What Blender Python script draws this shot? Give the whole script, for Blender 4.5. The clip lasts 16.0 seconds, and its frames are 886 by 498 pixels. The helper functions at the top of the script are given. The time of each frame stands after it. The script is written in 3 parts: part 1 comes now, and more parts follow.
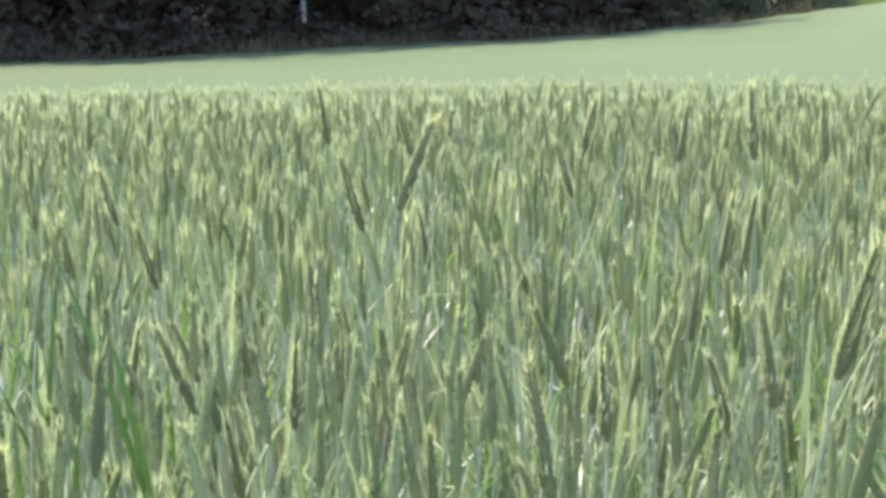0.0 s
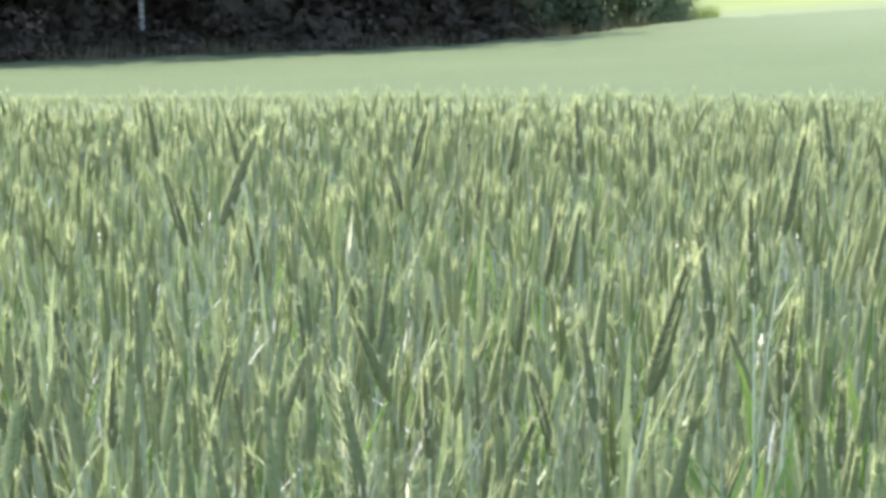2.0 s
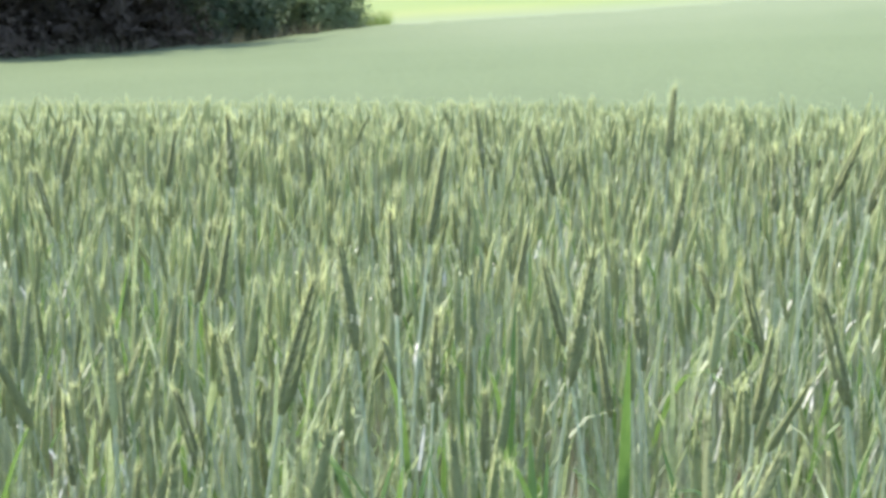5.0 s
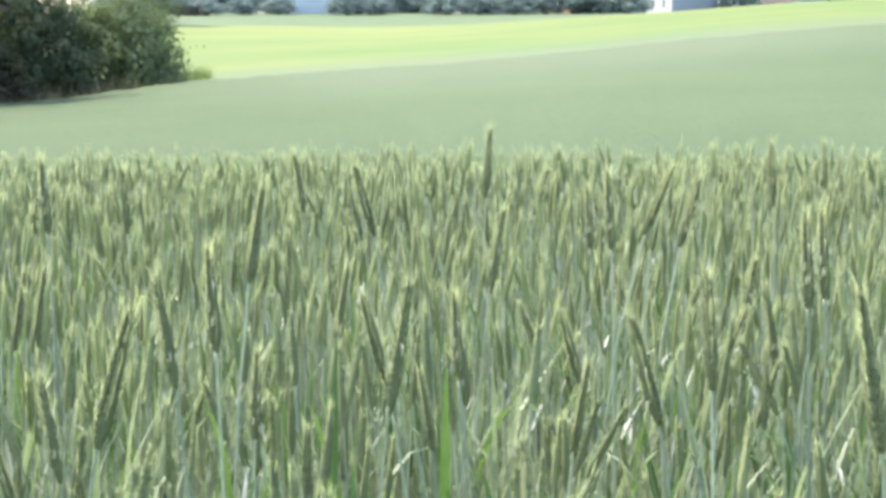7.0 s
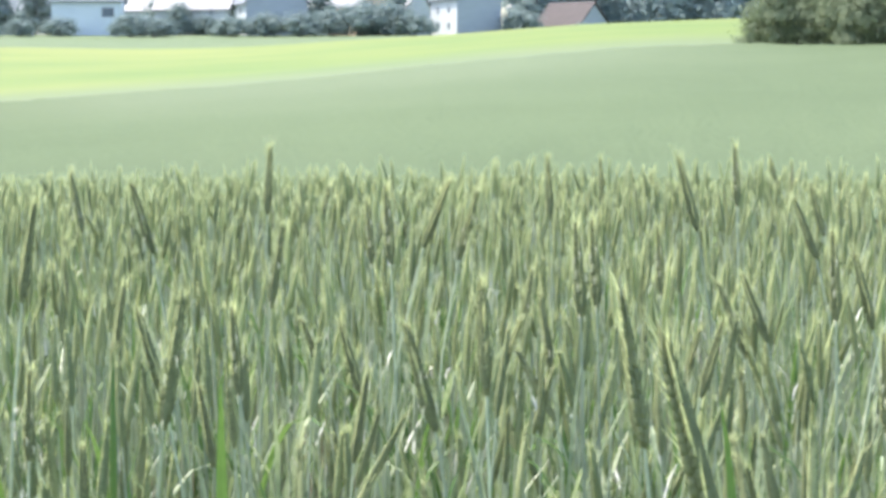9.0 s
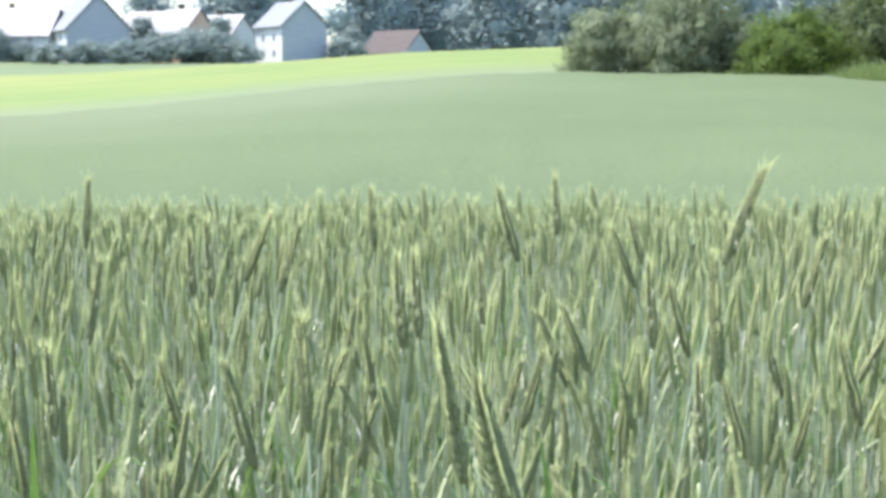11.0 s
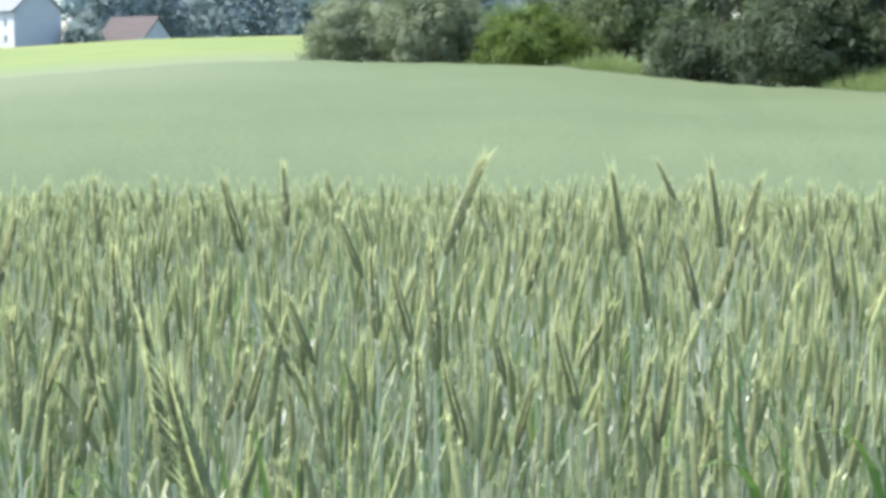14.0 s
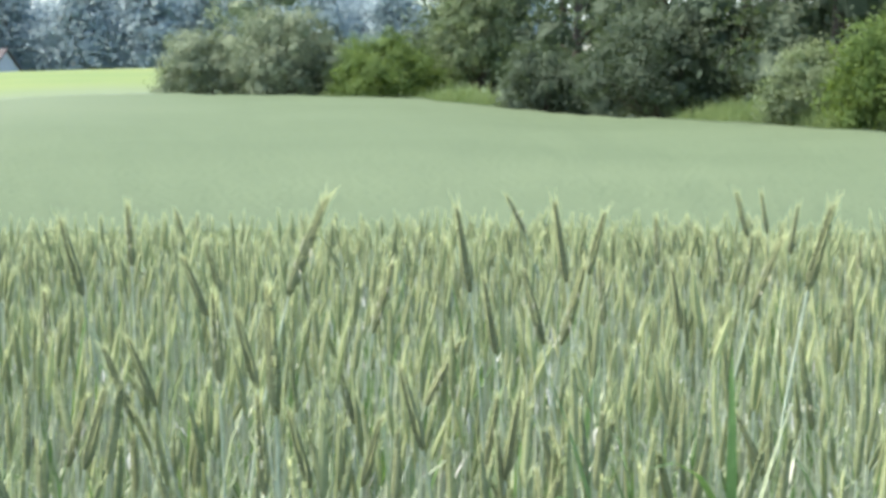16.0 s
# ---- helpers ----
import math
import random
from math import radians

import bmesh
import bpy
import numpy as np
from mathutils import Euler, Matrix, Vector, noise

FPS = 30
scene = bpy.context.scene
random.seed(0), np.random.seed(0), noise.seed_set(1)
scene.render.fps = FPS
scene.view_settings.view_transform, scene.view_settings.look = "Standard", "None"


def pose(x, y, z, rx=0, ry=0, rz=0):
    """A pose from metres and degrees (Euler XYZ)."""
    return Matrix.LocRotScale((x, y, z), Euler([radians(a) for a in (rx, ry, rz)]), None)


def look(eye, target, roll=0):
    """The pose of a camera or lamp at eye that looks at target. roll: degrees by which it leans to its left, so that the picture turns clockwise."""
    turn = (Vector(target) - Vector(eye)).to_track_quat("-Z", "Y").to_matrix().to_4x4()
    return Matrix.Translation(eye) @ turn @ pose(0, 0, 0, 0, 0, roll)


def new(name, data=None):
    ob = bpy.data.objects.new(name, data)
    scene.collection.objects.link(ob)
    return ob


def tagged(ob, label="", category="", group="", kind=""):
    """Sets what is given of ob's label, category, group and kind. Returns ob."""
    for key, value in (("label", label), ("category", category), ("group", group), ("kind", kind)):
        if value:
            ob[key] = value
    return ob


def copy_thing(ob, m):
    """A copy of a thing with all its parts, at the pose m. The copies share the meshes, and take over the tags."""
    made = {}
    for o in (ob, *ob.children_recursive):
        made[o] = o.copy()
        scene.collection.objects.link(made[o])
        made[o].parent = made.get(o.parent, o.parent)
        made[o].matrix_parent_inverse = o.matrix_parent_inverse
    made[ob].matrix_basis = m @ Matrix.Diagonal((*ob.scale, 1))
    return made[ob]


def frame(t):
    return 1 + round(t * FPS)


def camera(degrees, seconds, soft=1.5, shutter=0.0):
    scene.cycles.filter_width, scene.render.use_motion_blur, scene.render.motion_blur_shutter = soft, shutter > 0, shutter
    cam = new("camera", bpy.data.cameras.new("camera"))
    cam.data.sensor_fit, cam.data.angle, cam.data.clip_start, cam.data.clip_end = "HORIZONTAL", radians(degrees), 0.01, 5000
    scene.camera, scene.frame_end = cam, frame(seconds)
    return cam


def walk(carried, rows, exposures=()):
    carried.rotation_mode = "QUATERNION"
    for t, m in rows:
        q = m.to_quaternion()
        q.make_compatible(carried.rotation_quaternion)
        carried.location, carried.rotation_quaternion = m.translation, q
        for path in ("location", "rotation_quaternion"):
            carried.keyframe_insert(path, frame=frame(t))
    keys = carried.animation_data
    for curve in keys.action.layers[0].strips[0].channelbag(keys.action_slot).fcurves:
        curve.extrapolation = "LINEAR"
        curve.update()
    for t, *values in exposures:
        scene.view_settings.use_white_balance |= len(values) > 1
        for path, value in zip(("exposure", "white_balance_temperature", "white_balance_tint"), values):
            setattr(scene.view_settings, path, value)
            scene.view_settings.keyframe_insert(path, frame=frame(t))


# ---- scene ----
EYE = 1.65


def view(yaw, pitch, roll, x, y, z):
    """Camera pose: yaw clockwise from north, pitch up, roll, and its place about the turning axis."""
    return pose(x, y, EYE + z, 0, 0, -yaw) @ pose(0, 0, 0, 90 + pitch) @ pose(0, 0, 0, 0, 0, roll)


PATH = [
    (0.0, 0.11, -10.04, -0.81, 0.007, 0.370, 0.007),
    (0.5, 2.04, -9.81, -0.62, 0.030, 0.396, 0.022),
    (1.0, 3.57, -9.59, -0.04, 0.045, 0.405, 0.013),
    (1.5, 4.93, -9.65, 0.06, 0.054, 0.394, 0.013),
    (2.0, 5.84, -9.72, 0.07, 0.062, 0.402, 0.016),
    (2.5, 6.87, -9.65, 0.13, 0.081, 0.413, 0.017),
    (3.0, 9.34, -9.63, 0.29, 0.100, 0.403, 0.022),
    (3.5, 11.99, -9.41, 0.45, 0.122, 0.405, 0.042),
    (4.0, 14.40, -9.33, 0.74, 0.147, 0.412, 0.035),
    (6.5, 21.37, -8.96, -0.11, 0.166, 0.368, 0.037),
    (7.0, 23.69, -7.53, -0.04, 0.167, 0.357, -0.007),
    (7.5, 26.33, -7.05, -0.74, 0.167, 0.336, -0.039),
    (8.0, 28.61, -6.57, -0.54, 0.178, 0.322, -0.044),
    (8.5, 29.93, -6.63, -0.38, 0.178, 0.309, -0.041),
    (9.0, 31.25, -6.76, -0.08, 0.186, 0.314, -0.030),
    (9.5, 32.95, -6.37, 0.38, 0.198, 0.326, -0.011),
    (12.0, 39.78, -6.03, -0.40, 0.218, 0.301, -0.013),
    (12.5, 41.03, -6.20, -0.16, 0.233, 0.304, -0.017),
    (13.0, 43.09, -6.34, 0.20, 0.242, 0.285, -0.011),
    (13.5, 45.01, -6.46, 0.44, 0.261, 0.286, -0.010),
    (14.0, 46.68, -6.16, 0.39, 0.270, 0.287, -0.007),
    (14.5, 48.00, -5.89, 0.31, 0.276, 0.288, -0.005),
    (15.0, 49.26, -5.63, 0.31, 0.287, 0.285, -0.002),
    (15.5, 50.32, -5.39, 0.20, 0.302, 0.285, -0.001),
    (16.0, 51.80, -5.01, 0.12, 0.320, 0.275, 0.013),
]
cam = camera(30.97, 16.0, soft=3.8)
walk(cam, [(t, view(yaw, pitch, roll, 0.45 * x, 0.45 * y, 0.45 * z)) for t, yaw, pitch, roll, x, y, z in PATH],
     [(0.0, 1.75, 6710, 11), (4.0, 1.74, 6650, 10), (7.0, 1.71, 6580, 10), (12.5, 1.65, 6500, 10), (16.0, 1.61, 6490, 10)])

# ---- light ----
SUN_AZ, SUN_EL = radians(-34), radians(60)
world = bpy.data.worlds.new("sky")
scene.world = world
world.use_nodes = True
wn = world.node_tree
sky = wn.nodes.new("ShaderNodeTexSky")
sky.sky_type = "NISHITA"
sky.sun_disc = False
sky.sun_elevation, sky.sun_rotation = SUN_EL, SUN_AZ
sky.dust_density = 2.0
background = wn.nodes["Background"]
background.inputs["Strength"].default_value = 0.15
wn.links.new(sky.outputs[0], background.inputs["Color"])
sun = new("sun", bpy.data.lights.new("sun", "SUN"))
sun.data.energy, sun.data.angle, sun.data.color = 2.5, radians(1.5), (1.0, 0.95, 0.86)
sun_way = Vector((math.sin(SUN_AZ) * math.cos(SUN_EL), math.cos(SUN_AZ) * math.cos(SUN_EL), math.sin(SUN_EL)))
sun.matrix_world = look(sun_way * 60, (0, 0, 0))

# ---- materials ----


def surface(name, light, dark, size=4.0, fine=40.0, rough=0.6, bump=0.3, depth=0.02, vary=0.0, glow_through=0.0,
            through_tint=(0.35, 0.5, 0.08), stretch=(1, 1, 1), spec=0.3, turn_z=0.0):
    """Two scales of noise between two colours, relief, a random tint from piece to piece, and light through leaves."""
    m = bpy.data.materials.new(name)
    m.use_nodes = True
    n, links = m.node_tree.nodes, m.node_tree.links
    shader, out = n["Principled BSDF"], n["Material Output"]
    where = n.new("ShaderNodeTexCoord")
    mapping = n.new("ShaderNodeMapping")
    mapping.inputs["Scale"].default_value = stretch
    mapping.inputs["Rotation"].default_value = (0, 0, radians(turn_z))
    links.new(where.outputs["Object"], mapping.inputs["Vector"])
    big, small = n.new("ShaderNodeTexNoise"), n.new("ShaderNodeTexNoise")
    big.inputs["Scale"].default_value, small.inputs["Scale"].default_value = size, fine
    big.inputs["Detail"].default_value = small.inputs["Detail"].default_value = 4
    for tex in (big, small):
        links.new(mapping.outputs[0], tex.inputs["Vector"])
    total = n.new("ShaderNodeMath")
    total.operation = "MULTIPLY_ADD"
    total.inputs[1].default_value = 0.45
    half = n.new("ShaderNodeMath")
    half.operation = "MULTIPLY"
    half.inputs[1].default_value = 0.55
    links.new(small.outputs["Fac"], total.inputs[0])
    links.new(big.outputs["Fac"], half.inputs[0])
    links.new(half.outputs[0], total.inputs[2])
    ramp = n.new("ShaderNodeValToRGB")
    ramp.color_ramp.elements[0].position, ramp.color_ramp.elements[1].position = 0.36, 0.64
    ramp.color_ramp.elements[0].color, ramp.color_ramp.elements[1].color = (*dark, 1), (*light, 1)
    links.new(total.outputs[0], ramp.inputs[0])
    colour = ramp.outputs[0]
    if vary:
        island = n.new("ShaderNodeNewGeometry")
        info = n.new("ShaderNodeObjectInfo")
        both = n.new("ShaderNodeMath")
        both.operation = "ADD"
        links.new(island.outputs["Random Per Island"], both.inputs[0])
        links.new(info.outputs["Random"], both.inputs[1])
        wrap = n.new("ShaderNodeMath")
        wrap.operation = "FRACT"
        links.new(both.outputs[0], wrap.inputs[0])
        spread = n.new("ShaderNodeMapRange")
        spread.inputs["To Min"].default_value, spread.inputs["To Max"].default_value = 1 - vary, 1 + vary
        links.new(wrap.outputs[0], spread.inputs["Value"])
        hsv = n.new("ShaderNodeHueSaturation")
        links.new(spread.outputs[0], hsv.inputs["Value"])
        turn = n.new("ShaderNodeMapRange")
        turn.inputs["To Min"].default_value, turn.inputs["To Max"].default_value = 0.5 + 0.05 * vary, 0.5 - 0.05 * vary
        links.new(wrap.outputs[0], turn.inputs["Value"])
        links.new(turn.outputs[0], hsv.inputs["Hue"])
        links.new(colour, hsv.inputs["Color"])
        colour = hsv.outputs[0]
    links.new(colour, shader.inputs["Base Color"])
    shader.inputs["Roughness"].default_value = rough
    shader.inputs["Specular IOR Level"].default_value = spec
    if bump:
        relief = n.new("ShaderNodeBump")
        relief.inputs["Strength"].default_value, relief.inputs["Distance"].default_value = bump, depth
        links.new(small.outputs["Fac"], relief.inputs["Height"])
        links.new(relief.outputs[0], shader.inputs["Normal"])
    if glow_through:
        layer = n.new("ShaderNodeBsdfTranslucent")
        mix = n.new("ShaderNodeMixShader")
        tint = n.new("ShaderNodeMix")
        tint.data_type, tint.blend_type = "RGBA", "MIX"
        tint.inputs["Factor"].default_value = 0.5
        links.new(colour, tint.inputs[6])
        tint.inputs[7].default_value = (*through_tint, 1)
        links.new(tint.outputs[2], layer.inputs["Color"])
        mix.inputs[0].default_value = glow_through
        links.new(shader.outputs[0], mix.inputs[1])
        links.new(layer.outputs[0], mix.inputs[2])
        links.new(mix.outputs[0], out.inputs["Surface"])
    return m


def glass(name):
    m = bpy.data.materials.new(name)
    m.use_nodes = True
    shader = m.node_tree.nodes["Principled BSDF"]
    shader.inputs["Base Color"].default_value = (0.14, 0.17, 0.21, 1)
    shader.inputs["Roughness"].default_value = 0.08
    return m


M = {
    "stem": surface("rye_stem", (0.57, 0.63, 0.47), (0.34, 0.40, 0.295), 3, 60, 0.34, 0.1, 0.001, 0.25, 0.3, (0.45, 0.55, 0.35), spec=0.55),
    "ear": surface("rye_ear", (0.33, 0.355, 0.195), (0.222, 0.245, 0.13), 8, 200, 0.8, 0.3, 0.002, 0.12, 0.38, (0.38, 0.41, 0.21), spec=0.06),
    "ear_olive": surface("rye_ear_olive", (0.36, 0.395, 0.212), (0.243, 0.275, 0.145), 8, 200, 0.8, 0.2, 0.002, 0.22, 0.4, (0.38, 0.43, 0.22), spec=0.06),
    "ear_pale": surface("rye_ear_pale", (0.46, 0.515, 0.275), (0.343, 0.39, 0.205), 8, 200, 0.8, 0.2, 0.002, 0.25, 0.42, (0.44, 0.50, 0.25), spec=0.06),
    "awn": surface("rye_awn", (0.83, 0.84, 0.47), (0.68, 0.71, 0.37), 8, 90, 0.5, 0.0, 0.001, 0.2, 0.5, (0.62, 0.70, 0.30)),
    "anther": surface("anther", (0.80, 0.76, 0.52), (0.66, 0.62, 0.40), 20, 200, 0.5, 0, 0.001, 0.1),
    "blade": surface("rye_blade", (0.45, 0.515, 0.315), (0.165, 0.215, 0.125), 6, 80, 0.36, 0.15, 0.001, 0.4, 0.35, (0.38, 0.50, 0.20), spec=0.6),
    "blade_fresh": surface("rye_blade_fresh", (0.13, 0.23, 0.07), (0.08, 0.155, 0.045), 6, 80, 0.42, 0.15, 0.001, 0.25, 0.4, (0.2, 0.34, 0.07)),
    "glint_straw": surface("glint_leaf", (0.80, 0.79, 0.72), (0.62, 0.62, 0.54), 8, 60, 0.3, 0.1, 0.001, 0.15, 0.2, (0.7, 0.7, 0.6), spec=0.6),
    "canopy": surface("rye_canopy", (0.118, 0.153, 0.084), (0.094, 0.128, 0.069), 0.09, 7, 0.9, 0.7, 0.08, spec=0.08),
    "soil": surface("field_soil", (0.14, 0.10, 0.06), (0.06, 0.045, 0.03), 2, 30, 0.9, 0.6, 0.03),
    "meadow": surface("meadow_grass", (0.180, 0.208, 0.052), (0.112, 0.170, 0.040), 0.02, 0.12, 0.8, 0.4, 0.1, stretch=(0.6, 1, 1), turn_z=38),
    "rough_grass": surface("rough_grass", (0.13, 0.17, 0.08), (0.08, 0.12, 0.05), 0.3, 6, 0.8, 0.5, 0.05),
    "verge": surface("verge_grass", (0.27, 0.345, 0.16), (0.15, 0.235, 0.08), 1.5, 20, 0.6, 0.0, 0.01, 0.35, 0.3, (0.4, 0.5, 0.12)),
    "leaf": surface("leaf", (0.125, 0.16, 0.105), (0.062, 0.085, 0.055), 0.8, 8, 0.8, 0, 0.01, 0.14, 0.25, (0.15, 0.23, 0.05), spec=0.12),
    "leaf_grey": surface("leaf_greyish", (0.29, 0.335, 0.215), (0.15, 0.185, 0.12), 0.8, 8, 0.8, 0, 0.01, 0.14, 0.22, (0.2, 0.28, 0.09), spec=0.12),
    "leaf_bright": surface("leaf_yellowish", (0.15, 0.215, 0.065), (0.07, 0.115, 0.036), 0.8, 8, 0.7, 0, 0.01, 0.15, 0.35, (0.28, 0.4, 0.06), spec=0.12),
    # brown-black leaves: the shade inside the wood is put into their colour
    "leaf_shaded": surface("leaf_shaded", (0.108, 0.086, 0.066), (0.062, 0.051, 0.040), 0.6, 6, 0.9, 0, 0.01, 0.1, 0.1, (0.08, 0.11, 0.03), spec=0.05),
    # pale blue for the far wood: the distance's haze is put into the leaves
    "leaf_haze": surface("leaf_hazed", (0.37, 0.455, 0.47), (0.33, 0.41, 0.43), 0.1, 2, 1.0, 0, 0.01, 0.02, 0.6, (0.46, 0.55, 0.55), spec=0.0),
    # paled towards blue: the haze over the village is in this colour
    "leaf_hedge_haze": surface("leaf_hedge_haze", (0.29, 0.35, 0.335), (0.235, 0.29, 0.28), 0.3, 4, 0.9, 0, 0.01, 0.05, 0.35, (0.2, 0.27, 0.24), spec=0.05),
    "leaf_fresh": surface("leaf_fresh", (0.27, 0.325, 0.185), (0.14, 0.18, 0.10), 0.8, 8, 0.8, 0, 0.01, 0.12, 0.3, (0.24, 0.34, 0.09), spec=0.12),
    "dry_grass": surface("dry_grass", (0.27, 0.26, 0.165), (0.19, 0.18, 0.115), 1.5, 20, 0.8, 0.0, 0.01, 0.3, 0.3, (0.36, 0.34, 0.18)),
    "bark": surface("bark", (0.12, 0.10, 0.08), (0.05, 0.04, 0.03), 3, 30, 0.85, 0.6, 0.02, stretch=(1, 1, 0.3)),
    "birch": surface("birch_bark", (0.75, 0.73, 0.68), (0.18, 0.16, 0.14), 5, 12, 0.7, 0.3, 0.01, stretch=(0.4, 0.4, 3)),
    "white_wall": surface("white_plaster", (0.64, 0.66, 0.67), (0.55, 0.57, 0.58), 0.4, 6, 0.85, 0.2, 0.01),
    "grey_wall": surface("slate_cladding", (0.43, 0.455, 0.49), (0.37, 0.395, 0.43), 0.5, 5, 0.7, 0.3, 0.02, stretch=(1, 1, 4)),
    "pale_wall": surface("pale_blue_plaster", (0.68, 0.73, 0.77), (0.60, 0.65, 0.70), 0.4, 6, 0.85, 0.2, 0.01),
    "grey_roof": surface("slate_roof", (0.23, 0.25, 0.28), (0.18, 0.20, 0.23), 0.6, 5, 0.7, 0.4, 0.03, stretch=(1, 1, 4), spec=0.2),
    "light_roof": surface("weathered_roof", (0.30, 0.30, 0.32), (0.22, 0.22, 0.24), 0.6, 5, 0.6, 0.4, 0.03, stretch=(1, 1, 4), spec=0.4),
    "red_roof": surface("red_tile_roof", (0.07, 0.055, 0.056), (0.05, 0.041, 0.043), 0.6, 5, 0.7, 0.4, 0.03, stretch=(1, 1, 4)),
    "orange_wall": surface("apricot_plaster", (0.70, 0.48, 0.36), (0.60, 0.40, 0.30), 0.4, 6, 0.85, 0.2, 0.01),
    "wood": surface("dark_timber", (0.10, 0.07, 0.05), (0.05, 0.035, 0.025), 2, 20, 0.7, 0.3, 0.01),
    "pane": glass("window_glass"),
}


def blend_pale(m, pale):
    """Let a paler colour towards a field's edge pass gradually into the rest."""
    n, links = m.node_tree.nodes, m.node_tree.links
    shader = n["Principled BSDF"]
    grass = shader.inputs["Base Color"].links[0].from_socket
    share = n.new("ShaderNodeAttribute")
    share.attribute_name = "own_colour"
    mix = n.new("ShaderNodeMix")
    mix.data_type = "RGBA"
    mix.inputs[6].default_value = (*pale, 1)
    links.new(share.outputs["Fac"], mix.inputs["Factor"])
    links.new(grass, mix.inputs[7])
    links.new(mix.outputs[2], shader.inputs["Base Color"])


blend_pale(M["meadow"], (0.132, 0.165, 0.088))
# the sheen of the far rye, mixed into its colour as a paler tone
blend_pale(M["canopy"], (0.134, 0.168, 0.100))

# ---- helpers for meshes ----


def mesh_of(name, verts, tris, material, smooth=False):
    """A mesh from vertex and triangle arrays."""
    verts, tris = np.asarray(verts, np.float32), np.asarray(tris, np.int32)
    me = bpy.data.meshes.new(name)
    me.vertices.add(len(verts))
    me.vertices.foreach_set("co", verts.ravel())
    me.loops.add(tris.size)
    me.loops.foreach_set("vertex_index", tris.ravel())
    me.polygons.add(len(tris))
    me.polygons.foreach_set("loop_start", np.arange(0, tris.size, 3, dtype=np.int32))
    me.materials.append(material)
    me.update(calc_edges=True)
    me.validate()
    if not smooth:
        me.shade_flat()
    return me


def part(name, me, parent, label="", kind=""):
    ob = new(name, me)
    ob.parent = parent
    return tagged(ob, label, kind=kind)


def join(pieces):
    """One pair of arrays out of several."""
    verts, tris, at = [], [], 0
    for v, t in pieces:
        verts.append(np.asarray(v, float).reshape(-1, 3))
        tris.append(np.asarray(t, int).reshape(-1, 3) + at)
        at += len(verts[-1])
    return np.concatenate(verts), np.concatenate(tris)


def tube(points, radii, sides=6):
    """A tapered tube along points."""
    points = [Vector(p) for p in points]
    verts, tris = [], []
    for i, p in enumerate(points):
        way = (points[min(i + 1, len(points) - 1)] - points[max(i - 1, 0)]).normalized()
        a = way.orthogonal().normalized()
        b = way.cross(a)
        for k in range(sides):
            w = 2 * math.pi * k / sides
            verts.append(p + radii[i] * (math.cos(w) * a + math.sin(w) * b))
    for i in range(len(points) - 1):
        for k in range(sides):
            q, r = i * sides + k, i * sides + (k + 1) % sides
            tris += [(q, r, r + sides), (q, r + sides, q + sides)]
    return np.array([tuple(v) for v in verts]), np.array(tris)


def repeat(piece, mats):
    """Copies of one piece of mesh under many 4 x 4 matrices."""
    v, t = piece
    mats = np.asarray(mats)
    out = np.einsum("kij,nj->kni", mats[:, :3, :3], v) + mats[:, None, :3, 3]
    tris = t[None] + (np.arange(len(mats)) * len(v))[:, None, None]
    return out.reshape(-1, 3), tris.reshape(-1, 3)


# ---- the land ----
# Along each bearing: the edge of the rye (distance, rise of the crop's top seen from the eye) and the meadow's crest.
EDGE_AZ = [-60, -20, -9, 4.5, 10.5, 14.7, 20.8, 25.5, 33.5, 38.9, 41.8, 47.7, 50.9, 54.1, 57.1, 62.1, 67.1, 80, 110]
EDGE_R = [30, 38, 42, 48, 52, 56, 58.5, 61, 69, 76, 80, 76, 72, 66, 62, 54, 47, 38, 30]
EDGE_EL = [-3.3, -3.1, -2.97, -2.54, -2.07, -1.52, -1.10, -0.75, 0.06, 0.48, 0.53, 0.45, 0.4, 0.02, -0.22, -0.42, -0.73, -1.0, -1.2]
CREST_AZ = [-60, 10, 16, 20.8, 24.5, 28, 31, 36, 41.8, 60, 110]
CREST_EL = [0.45, 0.45, 0.44, 0.37, 0.45, 0.68, 0.84, 1.22, 1.42, 1.6, 1.5]
CROP = 1.35


def soft(table_az, table, az):
    """A table over the bearing, rounded off between its entries."""
    return sum(np.interp(az + d, table_az, table) for d in (-1.2, -0.6, 0, 0.6, 1.2)) / 5


def edge(az):
    return soft(EDGE_AZ, EDGE_R, az), np.tan(np.radians(soft(EDGE_AZ, EDGE_EL, az)))


def land(x, y):
    """Height of the ground at a place."""
    az, r = math.degrees(math.atan2(x, y)), math.hypot(x, y)
    if az < -60 or az > 110:
        az = -60 if (az < -60 and az > -155) else 110
    d, rise = edge(az)
    crest = math.tan(radians(float(soft(CREST_AZ, CREST_EL, az))))
    rim = d * rise - CROP
    tip = 0.03 * max(-0.4, min(1.0, (az - 22) / 28))
    bank = 1.2 * math.exp(-((az - 52.7) / 1.6) ** 2) + 1.0 * math.exp(-((az - 65) / 4) ** 2)
    rs = [0, 6, 9, 14, 20, d, d + 6, 150, 180, 260, 420, 900, 3000]
    zs = [-0.3 - CROP, -0.42 - CROP + tip, -0.665 - CROP + tip, -1.09 - CROP, -1.50 - CROP, rim, rim + 0.7 + bank, 150 * crest, 150 * crest + 0.1,
          260 * math.tan(radians(0.85)), 4.5, 4.5, 4.5]
    return EYE + float(np.interp(r, rs, zs))


def on(az, r, lift=0.0):
    x, y = r * math.sin(radians(az)), r * math.cos(radians(az))
    return Vector((x, y, land(x, y) + lift))


